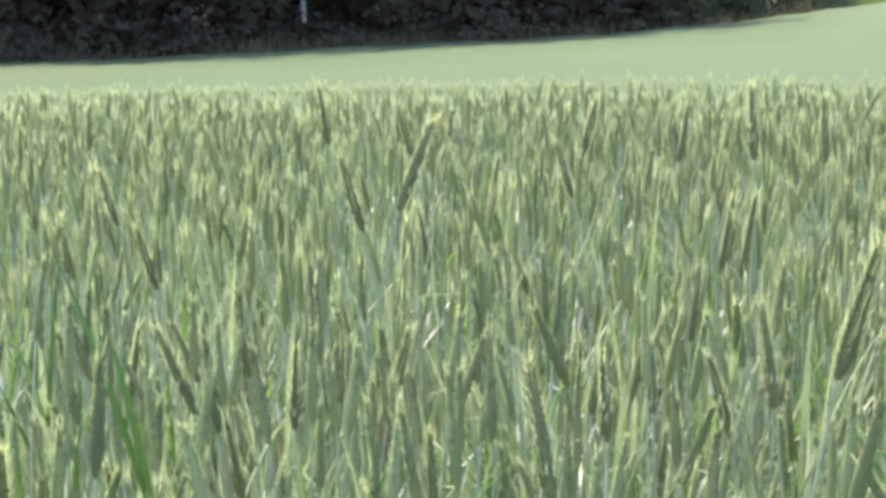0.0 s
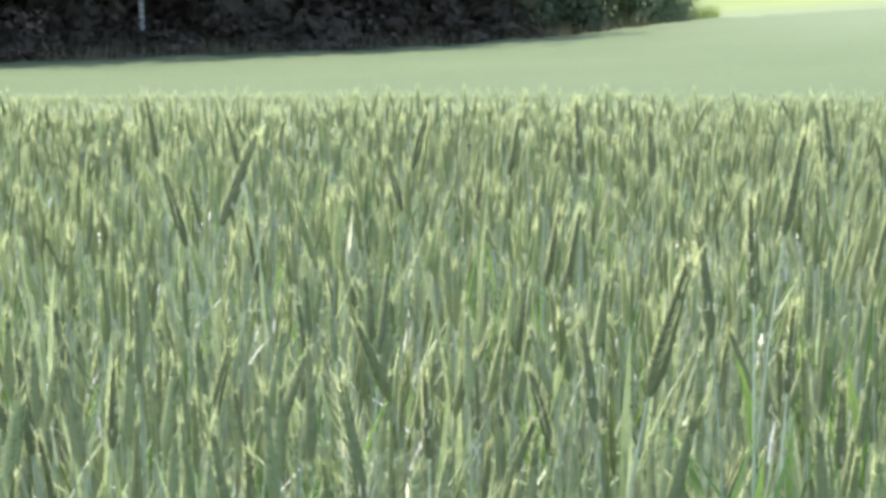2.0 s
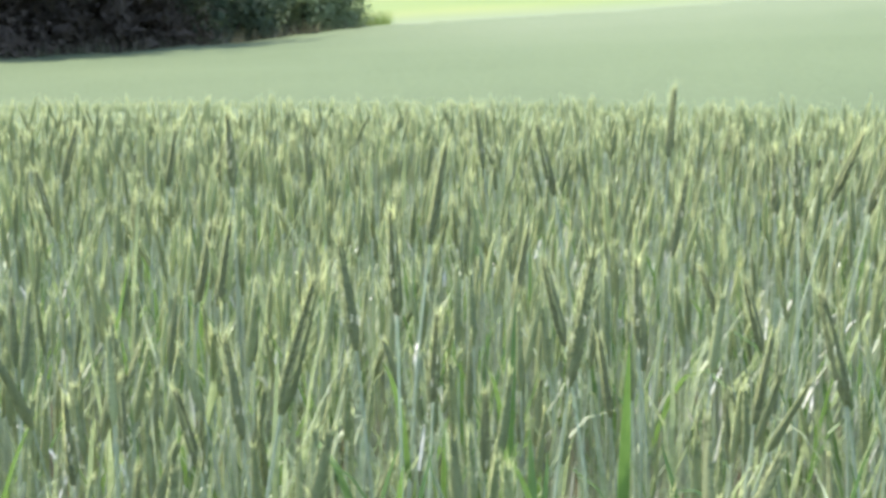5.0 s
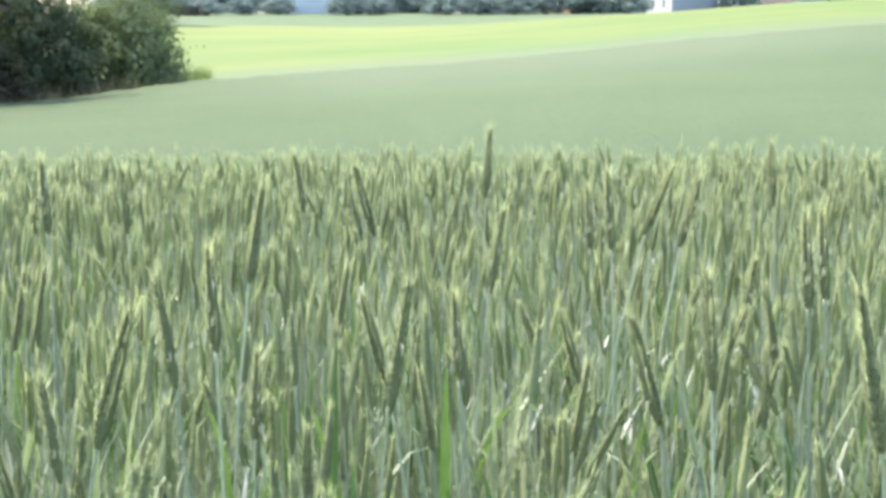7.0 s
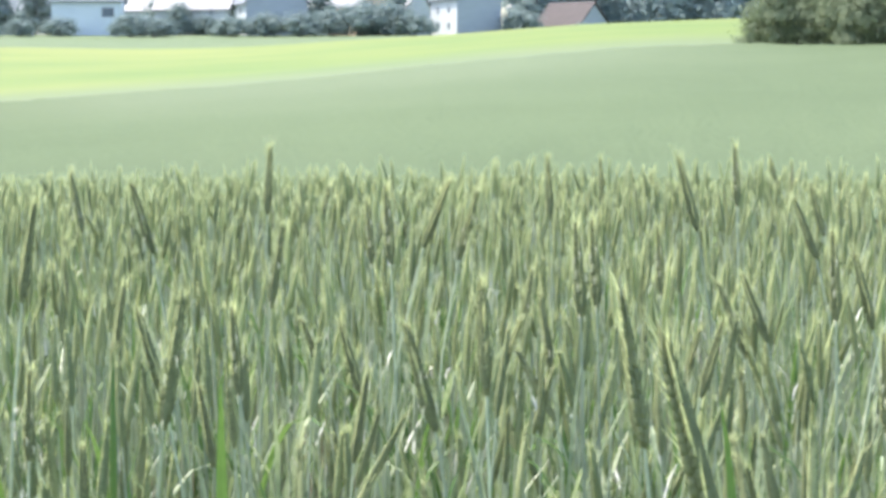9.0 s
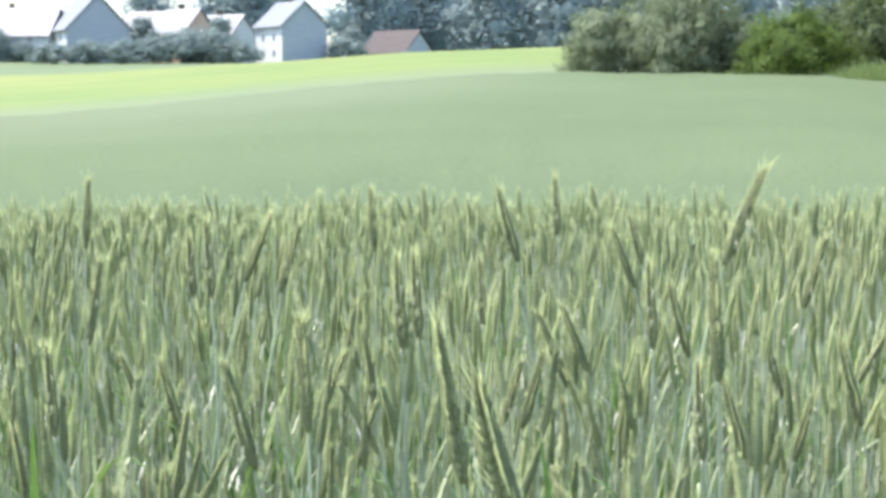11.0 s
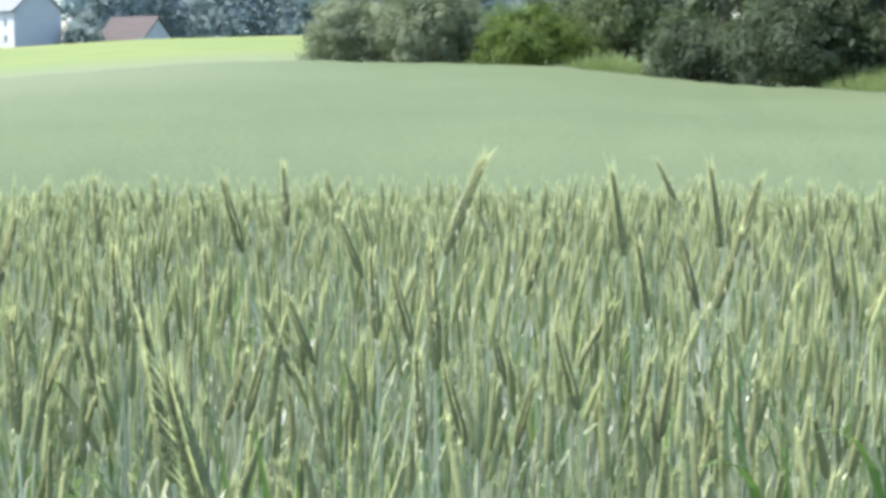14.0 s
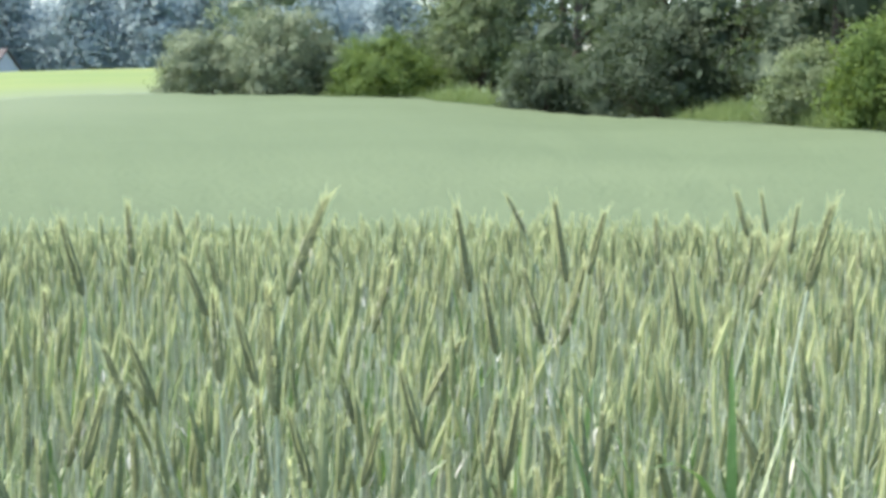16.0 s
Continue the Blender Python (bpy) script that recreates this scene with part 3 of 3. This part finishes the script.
# the far crop's pale sheen at a grazing view is put into its colour
layer = canopy.data.attributes.new("own_colour", "FLOAT", "POINT")
for i in range(len(canopy.data.vertices)):
    u = us[min(i // len(azs), len(us) - 1)]
    u += 0.06 * noise.noise(canopy.data.vertices[i].co * 0.12)
    az = azs[i % len(azs)]
    here = min(1.0, max(0.0, (az - 12) / 8)) * min(1.0, max(0.0, (44 - az) / 10))
    layer.data[i].value = 1 - here * min(1.0, max(0.0, (u - 0.42) / 0.36))

# ---- trees and bushes ----


def swell(v, c):
    """The uneven outline of a lobe in the direction v."""
    return 1 + 0.30 * noise.noise(Vector(v * 2.1 + c * 1.7)) + 0.20 * noise.noise(Vector(v * 5.3 + c)) + 0.10 * noise.noise(Vector(v * 11.0 + c))


def foliage(lobes, count, size, seed, loose=0.3, tuft=28, heart=0.42):
    """Sprigs of small bent leaves, most of them near the skin of uneven lobes (centre, radii), with hollows between."""
    g = np.random.default_rng(seed)
    sprigs = max(60, count // tuft)
    weight = np.array([l[1][0] * l[1][2] for l in lobes])
    pick = g.choice(len(lobes), sprigs, p=weight / weight.sum())
    n = g.normal(size=(sprigs, 3))
    n /= np.linalg.norm(n, axis=1)[:, None]
    cen = np.array([l[0] for l in lobes])[pick]
    rad = np.array([l[1] for l in lobes])[pick]
    wob = np.array([swell(v, c) for v, c in zip(n, cen)])
    deep = np.where(g.random(sprigs) < 0.75, g.uniform(0.82, 1.06, sprigs), g.uniform(0.3, 0.85, sprigs))
    at = cen + rad * n * (wob * deep)[:, None]
    own = g.integers(0, sprigs, count)
    reach = size * g.uniform(1.6, 4.0, sprigs)[own]
    p = at[own] + g.normal(size=(count, 3)) * reach[:, None] * np.array([1, 1, 0.7])
    way = n + g.normal(size=(sprigs, 3)) * 0.22 + np.array([0, 0, 0.25])
    face = way[own] + g.normal(size=(count, 3)) * loose
    face /= np.linalg.norm(face, axis=1)[:, None]
    a = np.cross(face, g.normal(size=(count, 3)))
    a /= np.linalg.norm(a, axis=1)[:, None]
    b = np.cross(face, a)
    s = size * g.uniform(0.55, 1.35, count)[:, None]
    verts = np.stack([p - a * s, p + b * s * 0.5 + face * s * 0.12, p + a * s, p - b * s * 0.5 + face * s * 0.12], 1)
    keep = verts[:, :, 2].min(1) > 0.02
    verts = verts[keep]
    base = (np.arange(len(verts)) * 4)[:, None, None]
    tris = np.array([[0, 1, 2], [0, 2, 3]])[None] + base
    pieces = [(verts.reshape(-1, 3), tris.reshape(-1, 3))]
    for c, r in lobes:
        c, r, ball, faces = np.array(c), np.array(r), [], []
        rows, cols = (9, 14) if heart > 0.6 else (5, 7)
        for i in range(rows):
            for k in range(cols):
                th, ph = math.pi * i / (rows - 1), 2 * math.pi * k / cols
                v = np.array([math.sin(th) * math.cos(ph), math.sin(th) * math.sin(ph), math.cos(th)])
                q = c + r * v * heart * swell(v, c)
                ball.append((q[0], q[1], max(q[2], 0.02)))
        for i in range(rows - 1):
            for k in range(cols):
                q, w = i * cols + k, i * cols + (k + 1) % cols
                faces += [(q, q + cols, w), (w, q + cols, w + cols)]
        pieces.append((ball, faces))
    return join(pieces)


def woody(name, label, category, group, trunk_lines, lobes, count, size, leaf, seed, bark="bark"):
    """A tree or bush: trunk with limbs, and a crown of leaves."""
    ob = new(name)
    part("trunk", mesh_of("trunk", *join(trunk_lines), M[bark]), ob)
    part("crown", mesh_of("crown", *foliage(lobes, count, size, seed, *((0.2, 10, 0.5) if leaf == "leaf_haze" else (0.25, 10, 0.6) if leaf == "leaf_hedge_haze" else (0.3, 28, 0.42))), M[leaf], leaf in ("leaf_haze", "leaf_hedge_haze")), ob)
    return tagged(ob, label, category, group)


def bush(label, width, height, leaf, seed, count=4500, size=0.075, group="bushes at the field's edge", lobes=16):
    g = random.Random(seed)
    parts, lines = [], []
    parts.append(((0, 0, height * 0.44), (width * 0.27, width * 0.26, height * 0.38)))
    for k in range(lobes):
        a = k * 2.4 + g.uniform(-0.4, 0.4)
        u = (k + 0.5) / lobes
        s = g.uniform(0.13, 0.22) * (16 / lobes) ** 0.33
        zc = height * (0.16 + 0.70 * u)
        d = width * (0.355 + 0.05 * (lobes > 20)) * math.sqrt(max(0.05, 1 - (u * 1.02) ** 3)) * g.uniform(0.85, 1.1)
        c = (d * math.cos(a), d * math.sin(a), zc)
        parts.append((c, (width * s, width * s, min(height * s * 1.15, height * 1.04 - zc))))
        if k % 2 == 0:
            lines.append(tube([(0.1 * math.cos(a), 0.1 * math.sin(a), -0.05), (c[0] * 0.4, c[1] * 0.4, zc * 0.5), c], [0.07, 0.05, 0.015], 5))
    return woody("bush", label, "bush", group, lines, parts, count, size, leaf, seed)


def tree(label, height, width, leaf, seed, count=2600, size=0.3, group="trees of the wood", bark="bark", low=0.3, name="tree", thick=1.0, full=1.0):
    g = random.Random(seed)
    r0 = (height * 0.016 + 0.03) * thick
    top = (g.uniform(-0.4, 0.4), g.uniform(-0.4, 0.4), height * 0.9)
    lines = [tube([(0, 0, -0.1), (0.05, 0.02, height * 0.06), (top[0] * 0.3, top[1] * 0.3, height * 0.4), top], [r0 * 1.5, r0, r0 * 0.75, 0.02], 8)]
    parts = [((top[0], top[1], height * 0.85), (width * 0.25, width * 0.25, height * 0.15))]
    for k in range(13):
        u = low + (0.92 - low) * (k + 0.5) / 13
        a = k * 2.4 + g.uniform(-0.5, 0.5)
        d = width * 0.5 * math.sin(math.pi * min(1, (u - low) / (1 - low) * 0.75 + 0.25)) * g.uniform(0.45, 0.8)
        c = (d * math.cos(a), d * math.sin(a), height * u)
        parts.append((c, (full * width * g.uniform(0.17, 0.27), full * width * g.uniform(0.17, 0.27), full * height * g.uniform(0.07, 0.13))))
        lines.append(tube([(top[0] * u * 0.5, top[1] * u * 0.5, height * (u - 0.1)), (c[0] * 0.5, c[1] * 0.5, height * (u - 0.04)), c],
                          [r0 * 0.4, r0 * 0.25, 0.012], 5))
    return woody(name, label, "tree", group, lines, parts, count, size, leaf, seed, bark)


def put(ob, az, r, spin, grow=1.0, first=False, lift=0.0):
    p = on(az, r, lift)
    m = pose(p.x, p.y, p.z, 0, 0, spin)
    if not first:
        ob = copy_thing(ob, m)
    else:
        ob.matrix_world = m
    ob.scale = (grow, grow, grow)
    return ob


# the wood, which ends in a round bush
g = random.Random(5)
kinds = [tree("tall broad-leaved tree in a dark wood", 13, 6.5, "leaf_shaded", 11, 1800, 0.36, low=0.16), tree("slender tree with dense foliage darkened as in shade", 15, 5.5, "leaf_shaded", 12, 1800, 0.36, low=0.2),
         tree("spreading woodland tree with foliage coloured for shade", 12, 7.5, "leaf_shaded", 13, 1800, 0.36, low=0.14)]
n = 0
# trees left of bearing -20 are out of view, added to shade the rest
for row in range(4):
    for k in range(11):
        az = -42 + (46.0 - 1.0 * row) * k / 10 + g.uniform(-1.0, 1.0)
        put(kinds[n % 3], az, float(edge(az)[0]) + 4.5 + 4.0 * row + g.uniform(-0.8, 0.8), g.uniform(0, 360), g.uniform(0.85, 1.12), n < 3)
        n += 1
under = [bush("dark shady undergrowth at the wood's edge", 4.2, 2.6, "leaf_shaded", 21, 2400, 0.12, group="undergrowth"), bush("low dark bramble thicket", 4.6, 2.0, "leaf_shaded", 22, 2400, 0.12, group="undergrowth")]
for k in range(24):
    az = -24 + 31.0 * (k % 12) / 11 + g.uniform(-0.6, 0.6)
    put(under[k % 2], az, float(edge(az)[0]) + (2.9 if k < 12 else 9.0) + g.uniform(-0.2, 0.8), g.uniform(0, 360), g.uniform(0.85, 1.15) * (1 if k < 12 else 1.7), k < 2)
put(bush("rounded dark green bush at the wood's end", 4.4, 4.2, "leaf_fresh", 23, 20000, 0.075, lobes=24), 12.4, 57.8, 40, 1.0, True)
put(bush("dark green bush beside the wood's end", 4.6, 4.4, "leaf", 24, 20000, 0.075, lobes=24), 9.4, 55.8, 0, 1.0, True)
put(bush("dark leafy bush at the wood's edge", 4.4, 4.0, "leaf_shaded", 25, 10000, 0.08), 6.4, 53.6, 0, 1.0, True)
for az, r in ((5.6, 66), (8.4, 68), (3.2, 64)):
    put(kinds[2], az, r, 30 * az, 0.8)
for az in (-4.7, -2.1, -1.75):
    put(tree("birch with a white stem in the wood", 13, 4.5, "leaf", 31, 3500, 0.16, "birches", "birch", 0.45, "tree", 0.35), az, float(edge(az)[0]) + 4.6, 10, 1.0, True)

# bushes beyond the rye
put(bush("small rounded grey-green willow bush", 4.9, 4.0, "leaf_grey", 41, 20000, 0.08, lobes=26), 43.3, 83.5, 0, 1.0, True)
put(bush("large pale willow bush with light shoots", 6.0, 5.3, "leaf_grey", 42, 28000, 0.08, lobes=30), 46.2, 82, 70, 1.0, True)
put(bush("yellow-green leafy bush in the sun", 5.2, 3.9, "leaf_bright", 43, 20000, 0.078, lobes=26), 49.8, 77.5, 0, 1.0, True)
put(bush("tall light green bush in the hedge", 4.3, 5.6, "leaf_fresh", 44, 20000, 0.085, lobes=26), 53.0, 80, 0, 1.0, True)
put(bush("low green bush between taller ones", 4.6, 3.0, "leaf", 50, 9000, 0.07), 48.3, 84, 0, 1.0, True)
put(bush("dense dark green bush", 3.9, 3.7, "leaf", 45, 18000, 0.075, lobes=24), 55.4, 67.5, 0, 1.0, True)
put(bush("broad dark green hedge bush", 6.6, 5.0, "leaf", 46, 30000, 0.078, lobes=34), 59.5, 64.5, 0, 1.0, True)
put(bush("broad shady hedge bush", 5.0, 4.6, "leaf", 47, 9000, 0.08), 62.8, 64.0, 0, 1.0, True)
put(bush("light green leafy bush", 2.9, 2.9, "leaf_fresh", 48, 14000, 0.068, lobes=22), 64.6, 54.5, 0, 1.0, True)
put(bush("light green overgrown bush", 3.8, 4.2, "leaf_bright", 49, 16000, 0.075, lobes=22), 67.4, 50.5, 0, 1.0, True)
put(bush("dark green bush deeper in the hedge", 5.0, 3.6, "leaf", 53, 6000, 0.09), 51.4, 86, 0, 1.0, True)
put(bush("dark green thicket behind the bushes", 7.0, 4.6, "leaf", 54, 7000, 0.1), 65.8, 62, 0, 1.0, True)
put(bush("dark shady thicket behind the hedge", 7.0, 4.8, "leaf", 55, 7000, 0.1), 60.8, 71, 0, 1.0, True)
pale = tree("tall pale green tree in the sun", 15, 9, "leaf_grey", 56, 9000, 0.16, "pale trees beyond the bushes", low=0.04, full=1.3)
put(pale, 45.3, 125, 0, 1.0, True)
put(pale, 52.8, 110, 80, 0.95)
put(tree("light green tree beyond the wood's end", 14, 6, "leaf_fresh", 57, 8000, 0.16, "pale trees beyond the bushes", low=0.05, full=1.2), 13.2, 150, 0, 1.0, True)
back = [tree("tall tree behind the hedge", 12, 7, "leaf", 51, 5000, 0.17, low=0.06, group="trees behind the hedge", full=1.35), tree("tall dense tree behind the hedge", 14, 7, "leaf", 52, 5000, 0.17, low=0.06, group="trees behind the hedge", full=1.35)]
n = 0
for az, dr in ((53.5, 15), (56.5, 12), (59.5, 10), (62.5, 11), (65.5, 10), (69, 9), (72, 9), (56, 22), (60, 20), (66, 18), (75, 10)):
    put(back[n % 2], az, float(edge(az)[0]) + dr, 40 * n, 0.9 + 0.05 * (n % 5), n < 2)
    n += 1

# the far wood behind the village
far = [tree("distant woodland tree, hazy blue-green", 19, 11, "leaf_haze", 61, 6000, 0.48, "far wood", low=0.06, full=1.5), tree("distant round-crowned tree, hazy blue-green", 17, 13, "leaf_haze", 62, 6000, 0.48, "far wood", low=0.06, full=1.5)]
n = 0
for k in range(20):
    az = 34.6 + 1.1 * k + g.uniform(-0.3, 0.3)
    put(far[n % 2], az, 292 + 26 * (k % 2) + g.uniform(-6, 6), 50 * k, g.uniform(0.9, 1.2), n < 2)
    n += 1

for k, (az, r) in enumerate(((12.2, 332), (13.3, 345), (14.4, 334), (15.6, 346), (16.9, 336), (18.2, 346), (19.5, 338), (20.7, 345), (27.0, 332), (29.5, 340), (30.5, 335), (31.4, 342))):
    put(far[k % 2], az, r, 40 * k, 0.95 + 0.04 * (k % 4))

# ---- houses ----


def prism(pts, axis_a, axis_b):
    """A closed solid between an outline and the same outline moved."""
    n = len(pts)
    v = [tuple(Vector(p) + Vector(axis_a)) for p in pts] + [tuple(Vector(p) + Vector(axis_b)) for p in pts]
    t = []
    for i in range(n):
        j = (i + 1) % n
        t += [(i, j, j + n), (i, j + n, i + n)]
    for i in range(1, n - 1):
        t += [(0, i + 1, i), (n, n + i, n + i + 1)]
    return np.array(v), np.array(t)


def block(x0, x1, y0, y1, z0, z1):
    return prism([(x0, y0, z0), (x1, y0, z0), (x1, y0, z1), (x0, y0, z1)], (0, 0, 0), (0, y1 - y0, 0))


def house(label, wide, long, eaves, ridge, wall, gable, roof, windows=(), chimney=True):
    """A gabled house. Its gable stands at y = 0 towards the viewer, its ridge runs back along y."""
    ob = new("house")
    w = wide / 2
    body = part("wall", mesh_of("wall", *prism([(-w, 0, -1.5), (w, 0, -1.5), (w, 0, eaves), (0, 0, ridge - 0.12), (-w, 0, eaves)], (0, 0.12, 0), (0, long, 0)), M[wall]), ob)
    if gable != wall:
        part("gable_cladding", mesh_of("gable_cladding", *prism([(-w, 0, -1.5), (w, 0, -1.5), (w, 0, eaves), (0, 0, ridge - 0.12), (-w, 0, eaves)], (0, 0, 0), (0, 0.11, 0)), M[gable]), ob)
    k = (ridge - eaves) / w
    for s in (-1, 1):
        outline = [(s * (w + 0.5), 0, eaves - 0.5 * k), (0, 0, ridge), (0, 0, ridge + 0.22), (s * (w + 0.5), 0, eaves - 0.5 * k + 0.2)]
        slab = part("roof", mesh_of("roof", *prism(outline, (0, -0.4, 0), (0, long + 0.4, 0)), M[roof]), ob)
    if chimney:
        part("chimney", mesh_of("chimney", *block(0.2, 0.9, long * 0.6, long * 0.6 + 0.7, ridge - 0.6, ridge + 1.0), M["wood"]), slab)
    for side, u, z, a, b in windows:
        if side == "front":
            fr, pa = block(u - a / 2, u + a / 2, -0.05, 0.06, z, z + b), block(u - a / 2 + 0.1, u + a / 2 - 0.1, -0.07, 0.0, z + 0.1, z + b - 0.1)
        else:
            fr, pa = block(-w - 0.05, -w + 0.06, u - a / 2, u + a / 2, z, z + b), block(-w - 0.07, -w, u - a / 2 + 0.1, u + a / 2 - 0.1, z + 0.1, z + b - 0.1)
        win = part("window", mesh_of("window", *fr, M["white_wall"]), ob)
        part("pane", mesh_of("pane", *pa, M["pane"]), win)
    return tagged(ob, label, "house", "village houses")


def stand(ob, az, r, turn, lift=0.0, centre=0.0):
    """Set down facing the viewer, turned by some degrees (positive: shows more of its left side)."""
    p = on(az, r)
    ob.matrix_world = pose(p.x, p.y, p.z + lift, 0, 0, -az + turn) @ pose(0, -centre, 0)
    return ob


SIDE = [("side", u, z, 0.9, 1.2) for u in (3.0, 7.0) for z in (0.9, 3.4)]
stand(house("pale blue house with a grey slate roof", 9, 10.8, 5.5, 9.6, "pale_wall", "pale_wall", "grey_roof", [("side", 2.2, 2.7, 2.0, 1.6)]), 19.0, 262, 86, 0, 5)
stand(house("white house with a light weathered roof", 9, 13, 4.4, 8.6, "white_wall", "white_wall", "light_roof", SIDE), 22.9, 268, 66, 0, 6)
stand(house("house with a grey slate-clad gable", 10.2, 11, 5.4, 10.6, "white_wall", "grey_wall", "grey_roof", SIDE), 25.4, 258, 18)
stand(house("apricot house with a bright roof", 7.0, 8, 5.2, 8.8, "orange_wall", "orange_wall", "light_roof"), 28.9, 268, 42)
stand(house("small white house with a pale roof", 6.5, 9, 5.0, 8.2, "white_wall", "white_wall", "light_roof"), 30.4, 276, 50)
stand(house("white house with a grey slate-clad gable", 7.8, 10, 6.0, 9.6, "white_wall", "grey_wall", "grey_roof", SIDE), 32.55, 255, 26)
stand(house("small pale house behind the trees", 5.0, 6, 5.6, 7.2, "white_wall", "white_wall", "light_roof", [("front", 0.2, 3.6, 0.8, 1.1)]), 34.3, 292, 10)
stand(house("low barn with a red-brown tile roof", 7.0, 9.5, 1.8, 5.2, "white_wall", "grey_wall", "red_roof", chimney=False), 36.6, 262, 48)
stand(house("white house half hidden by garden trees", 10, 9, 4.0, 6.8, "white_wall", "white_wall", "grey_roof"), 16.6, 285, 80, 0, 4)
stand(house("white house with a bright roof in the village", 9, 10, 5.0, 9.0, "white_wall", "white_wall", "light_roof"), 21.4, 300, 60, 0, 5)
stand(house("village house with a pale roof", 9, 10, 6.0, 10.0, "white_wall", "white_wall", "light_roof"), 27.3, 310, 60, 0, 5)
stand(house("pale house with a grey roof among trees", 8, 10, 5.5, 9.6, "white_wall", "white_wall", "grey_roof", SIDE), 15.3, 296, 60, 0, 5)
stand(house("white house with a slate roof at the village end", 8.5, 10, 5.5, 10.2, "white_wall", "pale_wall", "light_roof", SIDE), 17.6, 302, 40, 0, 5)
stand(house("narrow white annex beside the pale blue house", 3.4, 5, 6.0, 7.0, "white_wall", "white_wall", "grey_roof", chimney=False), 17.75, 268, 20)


def wood_pile(az, r):
    """Stacked round timber, its cut ends towards the field."""
    ob = new("wood_pile")
    logs = [mesh_of("log", *tube([(0, 0, 0), (0, 0.001, 0), (0, 0.02, 0), (0, 1.2, 0), (0, 1.22, 0)], [0.001, rad * 0.9, rad, rad, 0.001], 9), M["wood"]) for rad in (0.17, 0.2, 0.22)]
    for row in range(4):
        for k in range(16 - row):
            log = part("log", logs[(row * 5 + k * 7) % 3], ob)
            log.location = (-3.1 + 0.2 * row + 0.41 * k, 0.06 * ((k * 3 + row) % 3), 0.2 + 0.36 * row)
    p = on(az, r)
    ob.matrix_world = pose(p.x, p.y, p.z, 0, 0, -az)
    return tagged(ob, "long stack of dark round timber at the meadow's edge", "wood pile")


wood_pile(14.7, 238)
garden = [bush("dark garden bush before the houses", 6.0, 3.6, "leaf_hedge_haze", 71, 3500, 0.17, "garden hedges"), bush("long dark garden hedge", 8.0, 3.4, "leaf_hedge_haze", 72, 3500, 0.17, "garden hedges")]
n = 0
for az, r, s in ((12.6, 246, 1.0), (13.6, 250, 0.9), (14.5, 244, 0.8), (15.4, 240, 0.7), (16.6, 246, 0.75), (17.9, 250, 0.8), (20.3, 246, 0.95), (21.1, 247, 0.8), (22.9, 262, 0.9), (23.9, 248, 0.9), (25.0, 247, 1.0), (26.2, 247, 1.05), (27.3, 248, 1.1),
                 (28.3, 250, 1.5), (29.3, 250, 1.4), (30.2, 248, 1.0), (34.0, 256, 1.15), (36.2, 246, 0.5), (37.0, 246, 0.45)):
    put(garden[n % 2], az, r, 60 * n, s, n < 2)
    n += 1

village_tree = [tree("garden tree between the houses", 9, 6.5, "leaf_hedge_haze", 81, 3000, 0.26, "village trees", low=0.1, full=1.4), tree("dark garden tree beside a house", 7, 5.5, "leaf_hedge_haze", 82, 3000, 0.26, "village trees", low=0.08, full=1.4)]
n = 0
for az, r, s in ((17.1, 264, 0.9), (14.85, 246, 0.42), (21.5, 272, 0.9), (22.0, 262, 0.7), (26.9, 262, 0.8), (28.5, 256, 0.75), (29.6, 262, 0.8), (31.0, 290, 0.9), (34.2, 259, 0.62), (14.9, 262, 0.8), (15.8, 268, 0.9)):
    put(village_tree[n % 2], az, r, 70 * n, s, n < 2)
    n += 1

# ---- grass along the field's edge ----


def tuft_field(name, label, spots, height, leaf, per):
    g2 = np.random.default_rng(91)
    rows = []
    for az, dr, wide in spots:
        for _ in range(per):
            a = az + g2.uniform(-wide, wide)
            p = on(a, float(edge(a)[0]) + dr + g2.uniform(-0.9, 0.9))
            h = height * g2.uniform(0.6, 1.2)
            d, w = g2.uniform(0, 6.28), 0.012
            tip = p + Vector((math.cos(d), math.sin(d), 0)) * h * g2.uniform(0.1, 0.5) + Vector((0, 0, h))
            e = Vector((-math.sin(d), math.cos(d), 0)) * w
            midp = p.lerp(tip, 0.5) + Vector((0, 0, h * 0.12))
            rows.append(([tuple(p - e), tuple(p + e), tuple(midp + e), tuple(midp - e), tuple(tip)], [(0, 1, 2), (0, 2, 3), (3, 2, 4)]))
    return tagged(new(name, mesh_of(name, *join(rows), M[leaf])), label, "grass", kind="stuff")


tuft_field("verge_grass", "tall pale flowering grass along the field's edge", [(52.5, 3.2, 2.0), (52.5, 1.8, 2.0), (63.5, 2.6, 3.5), (47.5, 2.0, 1.2), (67, 2.8, 3.5), (62.5, 3.6, 2.6), (63.5, 4.6, 2.6), (14.4, 4.5, 1.0)], 1.1, "verge", 2200)
tuft_field("dry_grass", "dry tan grass along the shady edge of the wood", [(-20 + 3.0 * k, 1.2, 1.7) for k in range(12)], 1.45, "dry_grass", 700)
